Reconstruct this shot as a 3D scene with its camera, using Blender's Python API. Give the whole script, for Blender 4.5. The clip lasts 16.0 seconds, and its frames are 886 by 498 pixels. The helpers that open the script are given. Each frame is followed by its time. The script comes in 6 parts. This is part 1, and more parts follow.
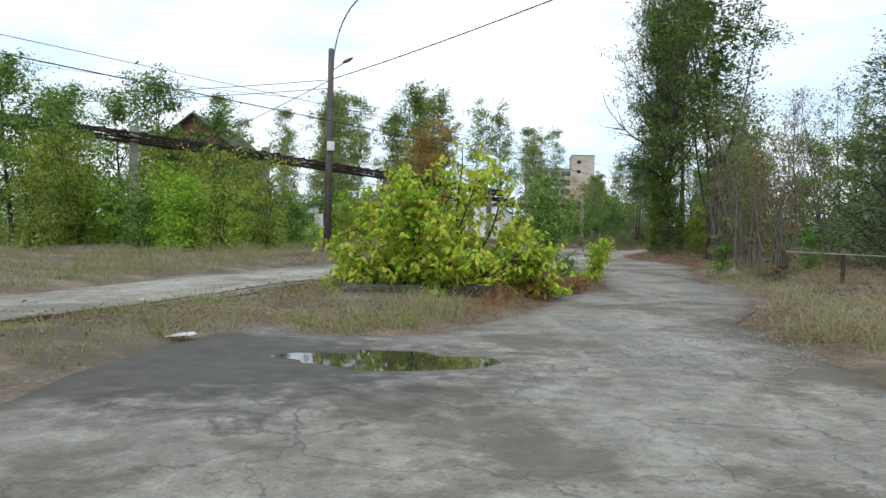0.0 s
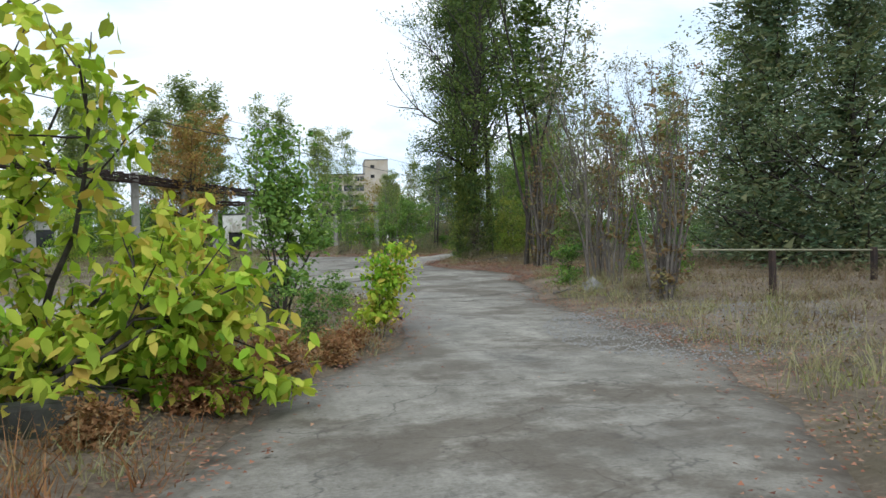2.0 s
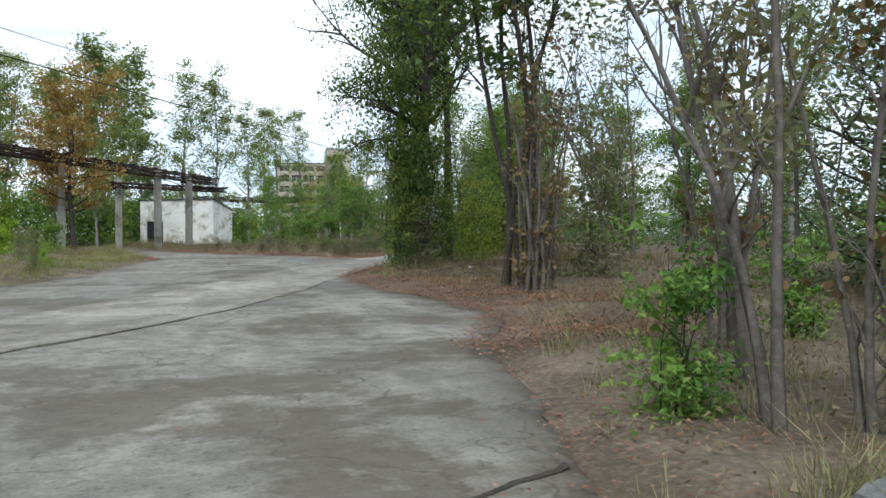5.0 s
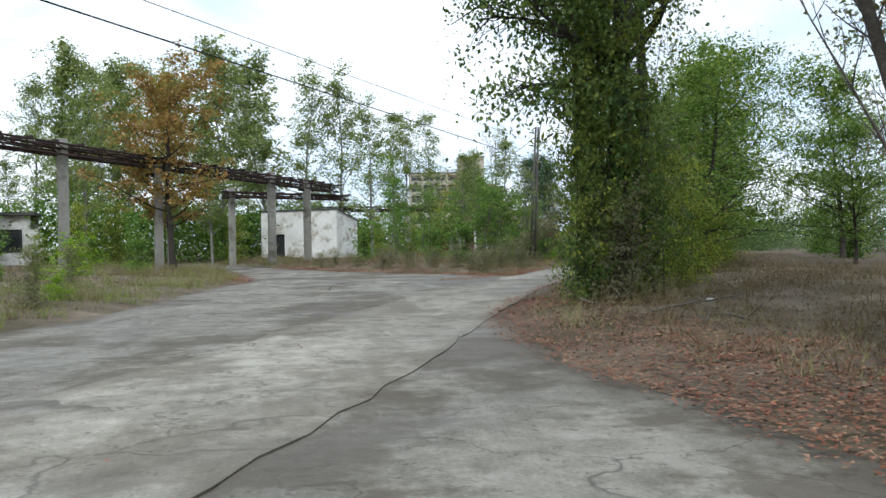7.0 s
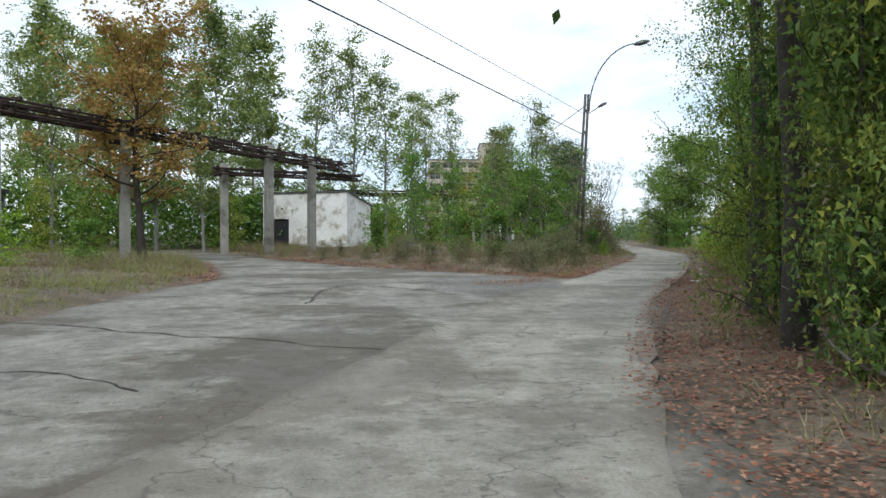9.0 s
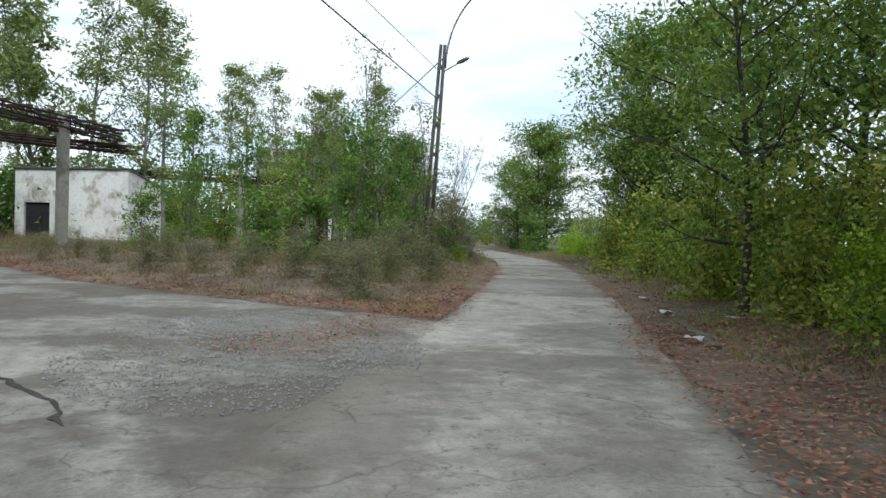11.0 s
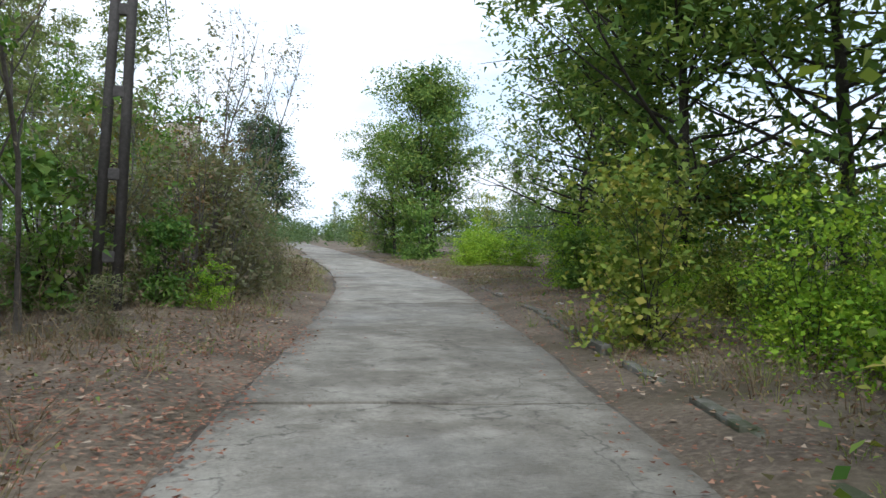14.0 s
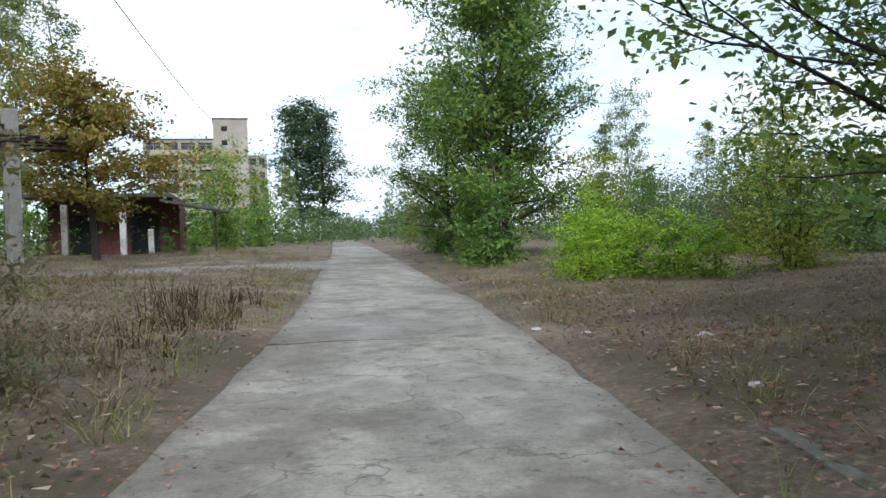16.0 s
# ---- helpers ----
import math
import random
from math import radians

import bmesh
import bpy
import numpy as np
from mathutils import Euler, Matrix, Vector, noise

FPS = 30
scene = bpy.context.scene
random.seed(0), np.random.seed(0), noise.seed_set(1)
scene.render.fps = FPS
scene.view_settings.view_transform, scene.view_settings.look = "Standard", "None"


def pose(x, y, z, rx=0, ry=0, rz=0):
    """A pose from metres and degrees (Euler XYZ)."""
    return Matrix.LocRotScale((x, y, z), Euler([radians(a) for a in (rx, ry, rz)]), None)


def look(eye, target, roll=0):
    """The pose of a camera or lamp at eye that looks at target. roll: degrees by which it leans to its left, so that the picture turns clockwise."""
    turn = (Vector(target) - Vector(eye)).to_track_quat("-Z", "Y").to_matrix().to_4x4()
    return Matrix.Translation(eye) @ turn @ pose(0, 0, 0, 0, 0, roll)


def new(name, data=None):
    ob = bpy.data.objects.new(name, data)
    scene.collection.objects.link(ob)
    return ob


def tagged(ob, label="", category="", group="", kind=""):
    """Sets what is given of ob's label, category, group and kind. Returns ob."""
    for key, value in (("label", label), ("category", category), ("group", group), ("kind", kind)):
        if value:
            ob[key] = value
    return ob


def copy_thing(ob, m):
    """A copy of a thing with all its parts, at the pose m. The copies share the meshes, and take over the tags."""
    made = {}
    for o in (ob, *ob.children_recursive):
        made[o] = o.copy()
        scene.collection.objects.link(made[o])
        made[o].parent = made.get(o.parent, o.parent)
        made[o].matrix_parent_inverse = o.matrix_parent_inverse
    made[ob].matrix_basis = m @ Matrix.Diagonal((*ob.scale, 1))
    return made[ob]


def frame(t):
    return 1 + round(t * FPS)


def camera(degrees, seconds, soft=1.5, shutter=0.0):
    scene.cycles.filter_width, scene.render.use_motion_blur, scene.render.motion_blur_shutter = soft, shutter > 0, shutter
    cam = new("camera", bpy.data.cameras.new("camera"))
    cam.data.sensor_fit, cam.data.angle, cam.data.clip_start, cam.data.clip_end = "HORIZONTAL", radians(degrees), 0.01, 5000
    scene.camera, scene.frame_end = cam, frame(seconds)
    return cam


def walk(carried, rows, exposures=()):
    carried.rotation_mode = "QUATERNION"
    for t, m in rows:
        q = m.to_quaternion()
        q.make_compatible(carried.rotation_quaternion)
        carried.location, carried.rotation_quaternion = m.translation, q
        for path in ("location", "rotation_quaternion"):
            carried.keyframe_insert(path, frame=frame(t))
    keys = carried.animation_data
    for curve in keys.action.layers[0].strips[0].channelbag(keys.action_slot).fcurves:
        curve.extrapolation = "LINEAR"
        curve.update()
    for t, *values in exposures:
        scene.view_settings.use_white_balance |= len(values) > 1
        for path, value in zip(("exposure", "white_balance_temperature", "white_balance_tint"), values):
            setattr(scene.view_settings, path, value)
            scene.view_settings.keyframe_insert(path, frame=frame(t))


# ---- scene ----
cam = camera(58.0, 16.0, soft=1.5)
PATH = [
    (0, 0.000, 0.000, 1.314, -0.000, 9.997, 1.076, 1.33),
    (0.5, 0.249, 2.387, 1.258, 0.745, 12.366, 0.838, 0.17),
    (1, 0.720, 4.975, 1.228, 1.851, 14.906, 0.910, -0.59),
    (1.5, 1.291, 7.369, 1.235, 3.083, 17.205, 1.044, 0.90),
    (2, 2.019, 9.706, 1.235, 4.493, 19.394, 1.098, -1.32),
    (2.5, 2.661, 11.614, 1.221, 5.608, 21.168, 1.026, -1.09),
    (3, 3.301, 13.471, 1.210, 6.565, 22.921, 1.021, -0.51),
    (3.2, 3.519, 14.143, 1.203, 6.851, 23.570, 1.029, -0.50),
    (3.8, 4.429, 16.617, 1.249, 7.852, 26.011, 1.056, -0.07),
    (4.4, 5.491, 19.534, 1.250, 8.744, 28.988, 1.057, -0.02),
    (4.9, 6.350, 22.104, 1.250, 9.279, 31.664, 1.057, -0.05),
    (5.3, 6.948, 24.143, 1.239, 9.557, 33.795, 1.045, -0.25),
    (5.5, 7.125, 25.151, 1.239, 9.562, 34.848, 1.061, -0.46),
    (6, 7.447, 27.663, 1.264, 9.451, 37.459, 1.082, -0.43),
    (6.5, 7.699, 29.933, 1.299, 9.323, 39.799, 1.150, -0.68),
    (7, 7.886, 32.329, 1.275, 9.121, 42.252, 1.217, -1.03),
    (7.5, 7.987, 34.391, 1.248, 8.889, 44.350, 1.166, -1.22),
    (8, 8.053, 36.458, 1.237, 8.630, 46.441, 1.082, -1.13),
    (8.2, 8.069, 37.264, 1.239, 8.551, 47.249, 0.981, -1.06),
    (8.8, 8.263, 39.809, 1.250, 9.102, 49.772, 1.057, -0.14),
    (9.4, 8.614, 42.656, 1.250, 10.002, 52.557, 1.057, 0.03),
    (9.9, 9.069, 45.315, 1.252, 10.824, 55.158, 1.059, 0.31),
    (10.3, 9.562, 47.650, 1.307, 11.640, 57.429, 1.127, 1.66),
    (10.5, 9.907, 48.877, 1.304, 12.250, 58.598, 1.150, 1.24),
    (11, 10.907, 51.884, 1.237, 13.945, 61.409, 1.050, 1.72),
    (11.5, 12.018, 54.643, 1.200, 15.689, 63.942, 0.988, 1.67),
    (12, 13.310, 57.514, 1.238, 17.338, 66.664, 1.039, 1.22),
    (12.5, 14.702, 60.457, 1.220, 18.867, 69.546, 1.026, 0.65),
    (13, 16.127, 63.480, 1.262, 20.378, 72.530, 1.069, 0.74),
    (13.5, 17.578, 66.555, 1.246, 21.904, 75.570, 1.097, 1.18),
    (14, 19.065, 69.744, 1.265, 23.431, 78.739, 1.097, 0.69),
    (14.5, 20.493, 72.798, 1.241, 24.781, 81.830, 1.061, 0.35),
    (15, 22.105, 76.310, 1.276, 26.205, 85.428, 1.061, -0.77),
    (15.5, 23.495, 79.620, 1.231, 27.389, 88.829, 1.046, -1.24),
    (16, 25.018, 83.247, 1.211, 28.633, 92.568, 0.951, -1.70),
]
walk(cam, [(t, look((x, y, z), (tx, ty, tz), roll)) for t, x, y, z, tx, ty, tz, roll in PATH],
     exposures=[(0.0, 0.53, 5800, 6), (3.0, 0.60, 5800, 6), (6.0, 0.66, 5800, 6), (8.0, 0.57, 5800, 6), (10.5, 0.54, 5800, 6), (13.5, 0.70, 5650, 9), (16.0, 0.66, 5650, 9)])

# ---- sky and light: an overcast noon ----
world = bpy.data.worlds.new("overcast_sky")
scene.world = world
world.use_nodes = True
wn, wl = world.node_tree.nodes, world.node_tree.links
wn.clear()


def wnode(kind, **values):
    n = wn.new(kind)
    for key, value in values.items():
        n.inputs[key].default_value = value
    return n


sky = wn.new("ShaderNodeTexSky")
sky.sky_type, sky.sun_disc = "NISHITA", False
sky.sun_elevation, sky.sun_rotation = radians(42), radians(160)
sky_dim = wnode("ShaderNodeMixRGB", Fac=1.0, Color2=(0.10, 0.10, 0.10, 1))
sky_dim.blend_type = "MULTIPLY"
wl.new(sky.outputs[0], sky_dim.inputs[1])
coords = wn.new("ShaderNodeTexCoord")
squash = wn.new("ShaderNodeMapping")
squash.inputs["Scale"].default_value = (1.0, 1.0, 3.2)
wl.new(coords.outputs["Generated"], squash.inputs["Vector"])
cloud = wnode("ShaderNodeTexNoise", Scale=2.6, Detail=6.0, Roughness=0.55, Distortion=0.4)
wl.new(squash.outputs[0], cloud.inputs["Vector"])
cloud_ramp = wn.new("ShaderNodeValToRGB")
cloud_ramp.color_ramp.elements[0].position, cloud_ramp.color_ramp.elements[0].color = 0.36, (0.80, 0.80, 0.80, 1)
cloud_ramp.color_ramp.elements[1].position, cloud_ramp.color_ramp.elements[1].color = 0.60, (1, 1, 1, 1)
wl.new(cloud.outputs["Fac"], cloud_ramp.inputs[0])
cloud_col = wn.new("ShaderNodeValToRGB")
cloud_col.color_ramp.elements[0].position, cloud_col.color_ramp.elements[0].color = 0.34, (0.74, 0.84, 0.96, 1)
cloud_col.color_ramp.elements[1].position, cloud_col.color_ramp.elements[1].color = 0.54, (1.0, 1.0, 1.0, 1)
wl.new(cloud.outputs["Fac"], cloud_col.inputs[0])
sky_mix = wn.new("ShaderNodeMixRGB")
wl.new(cloud_ramp.outputs[0], sky_mix.inputs[0])
wl.new(sky_dim.outputs[0], sky_mix.inputs[1])
wl.new(cloud_col.outputs[0], sky_mix.inputs[2])
back = wnode("ShaderNodeBackground", Strength=0.86)
wl.new(sky_mix.outputs[0], back.inputs["Color"])
wout = wn.new("ShaderNodeOutputWorld")
wl.new(back.outputs[0], wout.inputs["Surface"])

sun_data = bpy.data.lights.new("sun", "SUN")
sun_data.energy, sun_data.angle, sun_data.color = 1.5, radians(20), (1.0, 0.97, 0.92)
sun = new("sun", sun_data)
sun.matrix_world = look((0, 0, 60), (20, 55, 0))

# ---- materials ----


def material(name, roughness=0.8, metallic=0.0, specular=0.3):
    m = bpy.data.materials.new(name)
    m.use_nodes = True
    p = m.node_tree.nodes["Principled BSDF"]
    p.inputs["Roughness"].default_value = roughness
    p.inputs["Metallic"].default_value = metallic
    p.inputs["Specular IOR Level"].default_value = specular
    return m, m.node_tree.nodes, m.node_tree.links, p


def noise_at(n, l, vec, scale, detail=6.0, rough=0.6):
    t = n.new("ShaderNodeTexNoise")
    t.inputs["Scale"].default_value, t.inputs["Detail"].default_value, t.inputs["Roughness"].default_value = scale, detail, rough
    l.new(vec, t.inputs["Vector"])
    return t.outputs["Fac"]


def ramp(n, l, fac, *stops):
    r = n.new("ShaderNodeValToRGB")
    e = r.color_ramp.elements
    while len(e) < len(stops):
        e.new(0.5)
    for k, (at, col) in zip(e, stops):
        k.position, k.color = at, (*col, 1)
    l.new(fac, r.inputs[0])
    return r.outputs[0]


def blend(n, l, fac, a, b, kind="MIX"):
    m = n.new("ShaderNodeMixRGB")
    m.blend_type = kind
    for k, v in enumerate((fac, a, b)):
        if isinstance(v, (int, float)):
            m.inputs[k].default_value = v if k == 0 else (v, v, v, 1)
        elif isinstance(v, tuple):
            m.inputs[k].default_value = (*v, 1)
        else:
            l.new(v, m.inputs[k])
    return m.outputs[0]


def bump(n, l, p, height, strength, distance):
    b = n.new("ShaderNodeBump")
    b.inputs["Strength"].default_value, b.inputs["Distance"].default_value = strength, distance
    l.new(height, b.inputs["Height"])
    l.new(b.outputs[0], p.inputs["Normal"])


def surface(name, dark, mid, light, big=0.6, fine=14.0, roughness=0.85, relief=0.02, metallic=0.0, stain=None, stain_scale=0.3):
    """A weathered surface: broad stains, fine grain and relief, in metres of the world."""
    m, n, l, p = material(name, roughness, metallic)
    geo = n.new("ShaderNodeNewGeometry").outputs["Position"]
    a, b = noise_at(n, l, geo, big), noise_at(n, l, geo, fine, 8.0, 0.7)
    col = blend(n, l, 0.5, ramp(n, l, a, (0.30, dark), (0.52, mid), (0.72, light)), ramp(n, l, b, (0.32, dark), (0.5, mid), (0.68, light)))
    if stain:
        s = noise_at(n, l, geo, stain_scale, 5.0, 0.65)
        col = blend(n, l, ramp(n, l, s, (0.50, (0, 0, 0)), (0.62, (1, 1, 1))), col, stain)
    l.new(col, p.inputs["Base Color"])
    bump(n, l, p, b, 0.6, relief)
    return m


def foliage(name, *cols, roughness=0.5, through_light=0.35):
    """Leaves: each takes its own tint; some light passes through."""
    m, n, l, p = material(name, roughness + 0.1, 0.0, 0.12)
    g = n.new("ShaderNodeNewGeometry")
    k = len(cols)
    tint = ramp(n, l, g.outputs["Random Per Island"], *[(i / max(1, k - 1), c) for i, c in enumerate(cols)])
    patch = noise_at(n, l, g.outputs["Position"], 0.9, 3.0)
    col = blend(n, l, 0.3, tint, ramp(n, l, patch, (0.35, cols[0]), (0.65, cols[-1])))
    l.new(col, p.inputs["Base Color"])
    tr = n.new("ShaderNodeBsdfTranslucent")
    l.new(blend(n, l, 1.0, col, (1.0, 1.0, 0.55), "MULTIPLY"), tr.inputs["Color"])
    mix = n.new("ShaderNodeMixShader")
    mix.inputs[0].default_value = through_light
    l.new(p.outputs[0], mix.inputs[1])
    l.new(tr.outputs[0], mix.inputs[2])
    l.new(mix.outputs[0], n["Material Output"].inputs["Surface"])
    return m


def road_material(name, dark, mid, light, slab=False):
    """Old concrete: worn patches, tyre-dark bands of dirt, hairline cracks, grit."""
    m, n, l, p = material(name, 0.85, 0.0, 0.25)
    geo = n.new("ShaderNodeNewGeometry").outputs["Position"]
    a, b = noise_at(n, l, geo, 0.35, 6.0, 0.62), noise_at(n, l, geo, 3.0, 8.0, 0.7)
    c = noise_at(n, l, geo, 38.0, 4.0, 0.7)
    col = ramp(n, l, a, (0.32, dark), (0.48, mid), (0.66, light))
    col = blend(n, l, 0.55, col, ramp(n, l, b, (0.36, dark), (0.5, mid), (0.62, light)))
    col = blend(n, l, 0.35, col, ramp(n, l, c, (0.3, dark), (0.7, light)))
    v = n.new("ShaderNodeTexVoronoi")
    v.feature = "DISTANCE_TO_EDGE"
    v.inputs["Scale"].default_value = 0.55
    warp = n.new("ShaderNodeVectorMath")
    warp.operation = "MULTIPLY_ADD"
    nz = n.new("ShaderNodeTexNoise")
    nz.inputs["Scale"].default_value, nz.inputs["Detail"].default_value = 1.3, 5.0
    l.new(geo, nz.inputs["Vector"])
    l.new(nz.outputs["Color"], warp.inputs[0])
    warp.inputs[1].default_value = (1.6, 1.6, 0.0)
    l.new(geo, warp.inputs[2])
    l.new(warp.outputs[0], v.inputs["Vector"])
    crack = ramp(n, l, v.outputs["Distance"], (0.0, (1, 1, 1)), (0.010, (0, 0, 0)))
    col = blend(n, l, blend(n, l, 1.0, crack, 0.7, "MULTIPLY"), col, (0.05, 0.045, 0.04))
    turn = n.new("ShaderNodeMapping")
    turn.inputs["Rotation"].default_value = (0, 0, radians(22))
    turn.inputs["Scale"].default_value = (1.15, 0.22, 1.0)
    l.new(geo, turn.inputs["Vector"])
    streak = noise_at(n, l, turn.outputs[0], 1.0, 6.0, 0.65)
    col = blend(n, l, ramp(n, l, streak, (0.50, (0, 0, 0)), (0.66, (0.34, 0.34, 0.34))), col, dark)
    col = blend(n, l, ramp(n, l, streak, (0.34, (0.36, 0.36, 0.36)), (0.46, (0, 0, 0))), col, light)
    stain = noise_at(n, l, geo, 0.30, 7.0, 0.70)
    heavy = 0.45 if slab else 0.7
    col = blend(n, l, ramp(n, l, stain, (0.49, (0, 0, 0)), (0.55, (heavy, heavy, heavy))), col, (0.082, 0.066, 0.047))
    speck = noise_at(n, l, geo, 6.5, 9.0, 0.82)
    col = blend(n, l, ramp(n, l, speck, (0.555, (0, 0, 0)), (0.62, (0.72, 0.72, 0.72))), col, (0.07, 0.06, 0.048))
    dirt = noise_at(n, l, geo, 0.8, 7.0, 0.7)
    col = blend(n, l, ramp(n, l, dirt, (0.56, (0, 0, 0)), (0.70, (0.8, 0.8, 0.8))), col, (0.085, 0.072, 0.055))
    grime = n.new("ShaderNodeAttribute")
    grime.attribute_name = "edge_dirt"
    gm = n.new("ShaderNodeMath")
    gm.operation = "MULTIPLY"
    l.new(grime.outputs["Fac"], gm.inputs[0])
    l.new(ramp(n, l, b, (0.36, (0.15, 0.15, 0.15)), (0.58, (1, 1, 1))), gm.inputs[1])
    col = blend(n, l, gm.outputs[0], col, (0.062, 0.048, 0.034))
    if slab:
        own = n.new("ShaderNodeObjectInfo").outputs["Random"]
        col = blend(n, l, 1.0, col, ramp(n, l, own, (0.0, (0.78, 0.77, 0.74)), (0.5, (1.0, 0.99, 0.96)), (1.0, (1.2, 1.19, 1.17))), "MULTIPLY")
        wear = n.new("ShaderNodeAttribute")
        wear.attribute_name = "wheel_wear"
        rub = n.new("ShaderNodeMath")
        rub.operation = "MULTIPLY"
        l.new(wear.outputs["Fac"], rub.inputs[0])
        l.new(ramp(n, l, dirt, (0.38, (0.1, 0.1, 0.1)), (0.60, (0.75, 0.75, 0.75))), rub.inputs[1])
        col = blend(n, l, rub.outputs[0], col, dark)
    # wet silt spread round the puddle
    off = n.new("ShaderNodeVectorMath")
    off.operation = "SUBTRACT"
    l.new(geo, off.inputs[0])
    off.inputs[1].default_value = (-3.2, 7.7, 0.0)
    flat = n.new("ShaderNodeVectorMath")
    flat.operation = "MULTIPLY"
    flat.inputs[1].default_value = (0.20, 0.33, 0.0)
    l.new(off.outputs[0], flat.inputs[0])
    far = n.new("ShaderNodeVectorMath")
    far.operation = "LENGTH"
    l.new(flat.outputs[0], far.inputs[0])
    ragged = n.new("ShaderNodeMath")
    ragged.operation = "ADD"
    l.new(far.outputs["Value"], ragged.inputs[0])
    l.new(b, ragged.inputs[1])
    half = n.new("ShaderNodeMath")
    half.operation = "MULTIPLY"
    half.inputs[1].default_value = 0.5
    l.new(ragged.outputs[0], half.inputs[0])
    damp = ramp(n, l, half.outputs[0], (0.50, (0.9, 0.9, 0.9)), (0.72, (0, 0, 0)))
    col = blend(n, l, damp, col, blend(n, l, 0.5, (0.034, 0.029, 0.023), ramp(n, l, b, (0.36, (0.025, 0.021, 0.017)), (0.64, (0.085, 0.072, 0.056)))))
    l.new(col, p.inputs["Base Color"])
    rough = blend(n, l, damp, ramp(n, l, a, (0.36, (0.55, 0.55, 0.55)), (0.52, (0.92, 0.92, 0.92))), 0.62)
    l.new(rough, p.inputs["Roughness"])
    bump(n, l, p, blend(n, l, 0.5, b, c), 0.7, 0.02)
    return m


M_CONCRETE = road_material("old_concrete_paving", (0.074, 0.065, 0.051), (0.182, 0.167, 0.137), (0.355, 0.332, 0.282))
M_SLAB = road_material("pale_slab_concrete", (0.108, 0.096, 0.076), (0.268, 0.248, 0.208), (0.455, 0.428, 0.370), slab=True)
M_SOIL = surface("verge_soil", (0.045, 0.034, 0.024), (0.138, 0.106, 0.074), (0.31, 0.248, 0.178), 0.9, 17.0, 0.95, 0.06, stain=(0.085, 0.068, 0.040), stain_scale=0.3)
M_GRAVEL = surface("crushed_gravel", (0.10, 0.095, 0.09), (0.19, 0.185, 0.175), (0.32, 0.315, 0.30), 1.2, 26.0, 0.9, 0.04)
M_COLUMN = surface("weathered_column_concrete", (0.166, 0.156, 0.132), (0.257, 0.246, 0.212), (0.349, 0.336, 0.296), 0.9, 16.0, 0.9, 0.01, stain=(0.133, 0.123, 0.096), stain_scale=0.7)
M_DARKPOLE = surface("dark_pole_concrete", (0.045, 0.04, 0.038), (0.08, 0.072, 0.066), (0.13, 0.12, 0.11), 1.1, 18.0, 0.9, 0.01)
M_RUST = surface("rusted_steel", (0.020, 0.018, 0.017), (0.044, 0.030, 0.025), (0.088, 0.052, 0.036), 1.5, 12.0, 0.85, 0.006, metallic=0.2)
M_CABLE = surface("black_cable", (0.02, 0.02, 0.022), (0.03, 0.03, 0.032), (0.04, 0.04, 0.044), 2.0, 20.0, 0.6, 0.002)
M_LAMP = surface("grey_lamp_metal", (0.10, 0.11, 0.12), (0.16, 0.17, 0.18), (0.22, 0.23, 0.24), 2.0, 20.0, 0.5, 0.002, metallic=0.5)
M_WHITE = surface("flaking_whitewash", (0.468, 0.454, 0.418), (0.666, 0.659, 0.618), (0.738, 0.730, 0.696), 0.7, 7.0, 0.9, 0.01, stain=(0.360, 0.329, 0.270), stain_scale=0.9)
M_ROOF = surface("dark_roofing_felt", (0.05, 0.05, 0.05), (0.08, 0.078, 0.075), (0.12, 0.115, 0.11), 0.8, 9.0, 0.9, 0.01)
# door boards; near-black also stands in for the darkness of openings and rooms
M_DARK = surface("dark_boards_and_unlit_rooms", (0.012, 0.012, 0.013), (0.022, 0.022, 0.023), (0.04, 0.04, 0.04), 1.0, 9.0, 0.8, 0.01)
M_FACADE = surface("stained_facade_concrete", (0.30, 0.27, 0.22), (0.45, 0.41, 0.34), (0.58, 0.54, 0.46), 0.25, 3.0, 0.9, 0.02, stain=(0.33, 0.30, 0.25), stain_scale=0.2)
M_FACADE_WARM = surface("yellowish_facade_concrete", (0.27, 0.24, 0.195), (0.39, 0.35, 0.29), (0.52, 0.475, 0.40), 0.25, 3.0, 0.9, 0.02, stain=(0.36, 0.31, 0.23), stain_scale=0.2)
M_REDWALL = surface("dark_red_cladding", (0.06, 0.026, 0.022), (0.11, 0.042, 0.034), (0.16, 0.07, 0.055), 0.6, 8.0, 0.8, 0.01)
M_BARK = surface("grey_brown_bark", (0.022, 0.018, 0.014), (0.05, 0.043, 0.034), (0.095, 0.083, 0.068), 2.0, 22.0, 0.95, 0.03)
M_PALEBARK = surface("pale_poplar_bark", (0.10, 0.095, 0.08), (0.19, 0.18, 0.155), (0.28, 0.27, 0.24), 2.0, 14.0, 0.95, 0.02)
M_DRYSTEM = surface("dry_grey_stems", (0.055, 0.046, 0.038), (0.115, 0.10, 0.083), (0.21, 0.19, 0.165), 3.0, 20.0, 0.95, 0.01)
M_RAIL = surface("faded_yellow_rail", (0.13, 0.12, 0.07), (0.20, 0.19, 0.12), (0.27, 0.26, 0.18), 1.6, 12.0, 0.7, 0.003)
M_KERB = surface("mossy_kerb_concrete", (0.06, 0.055, 0.04), (0.125, 0.118, 0.092), (0.205, 0.195, 0.165), 1.6, 17.0, 0.9, 0.01, stain=(0.05, 0.058, 0.026), stain_scale=1.8)
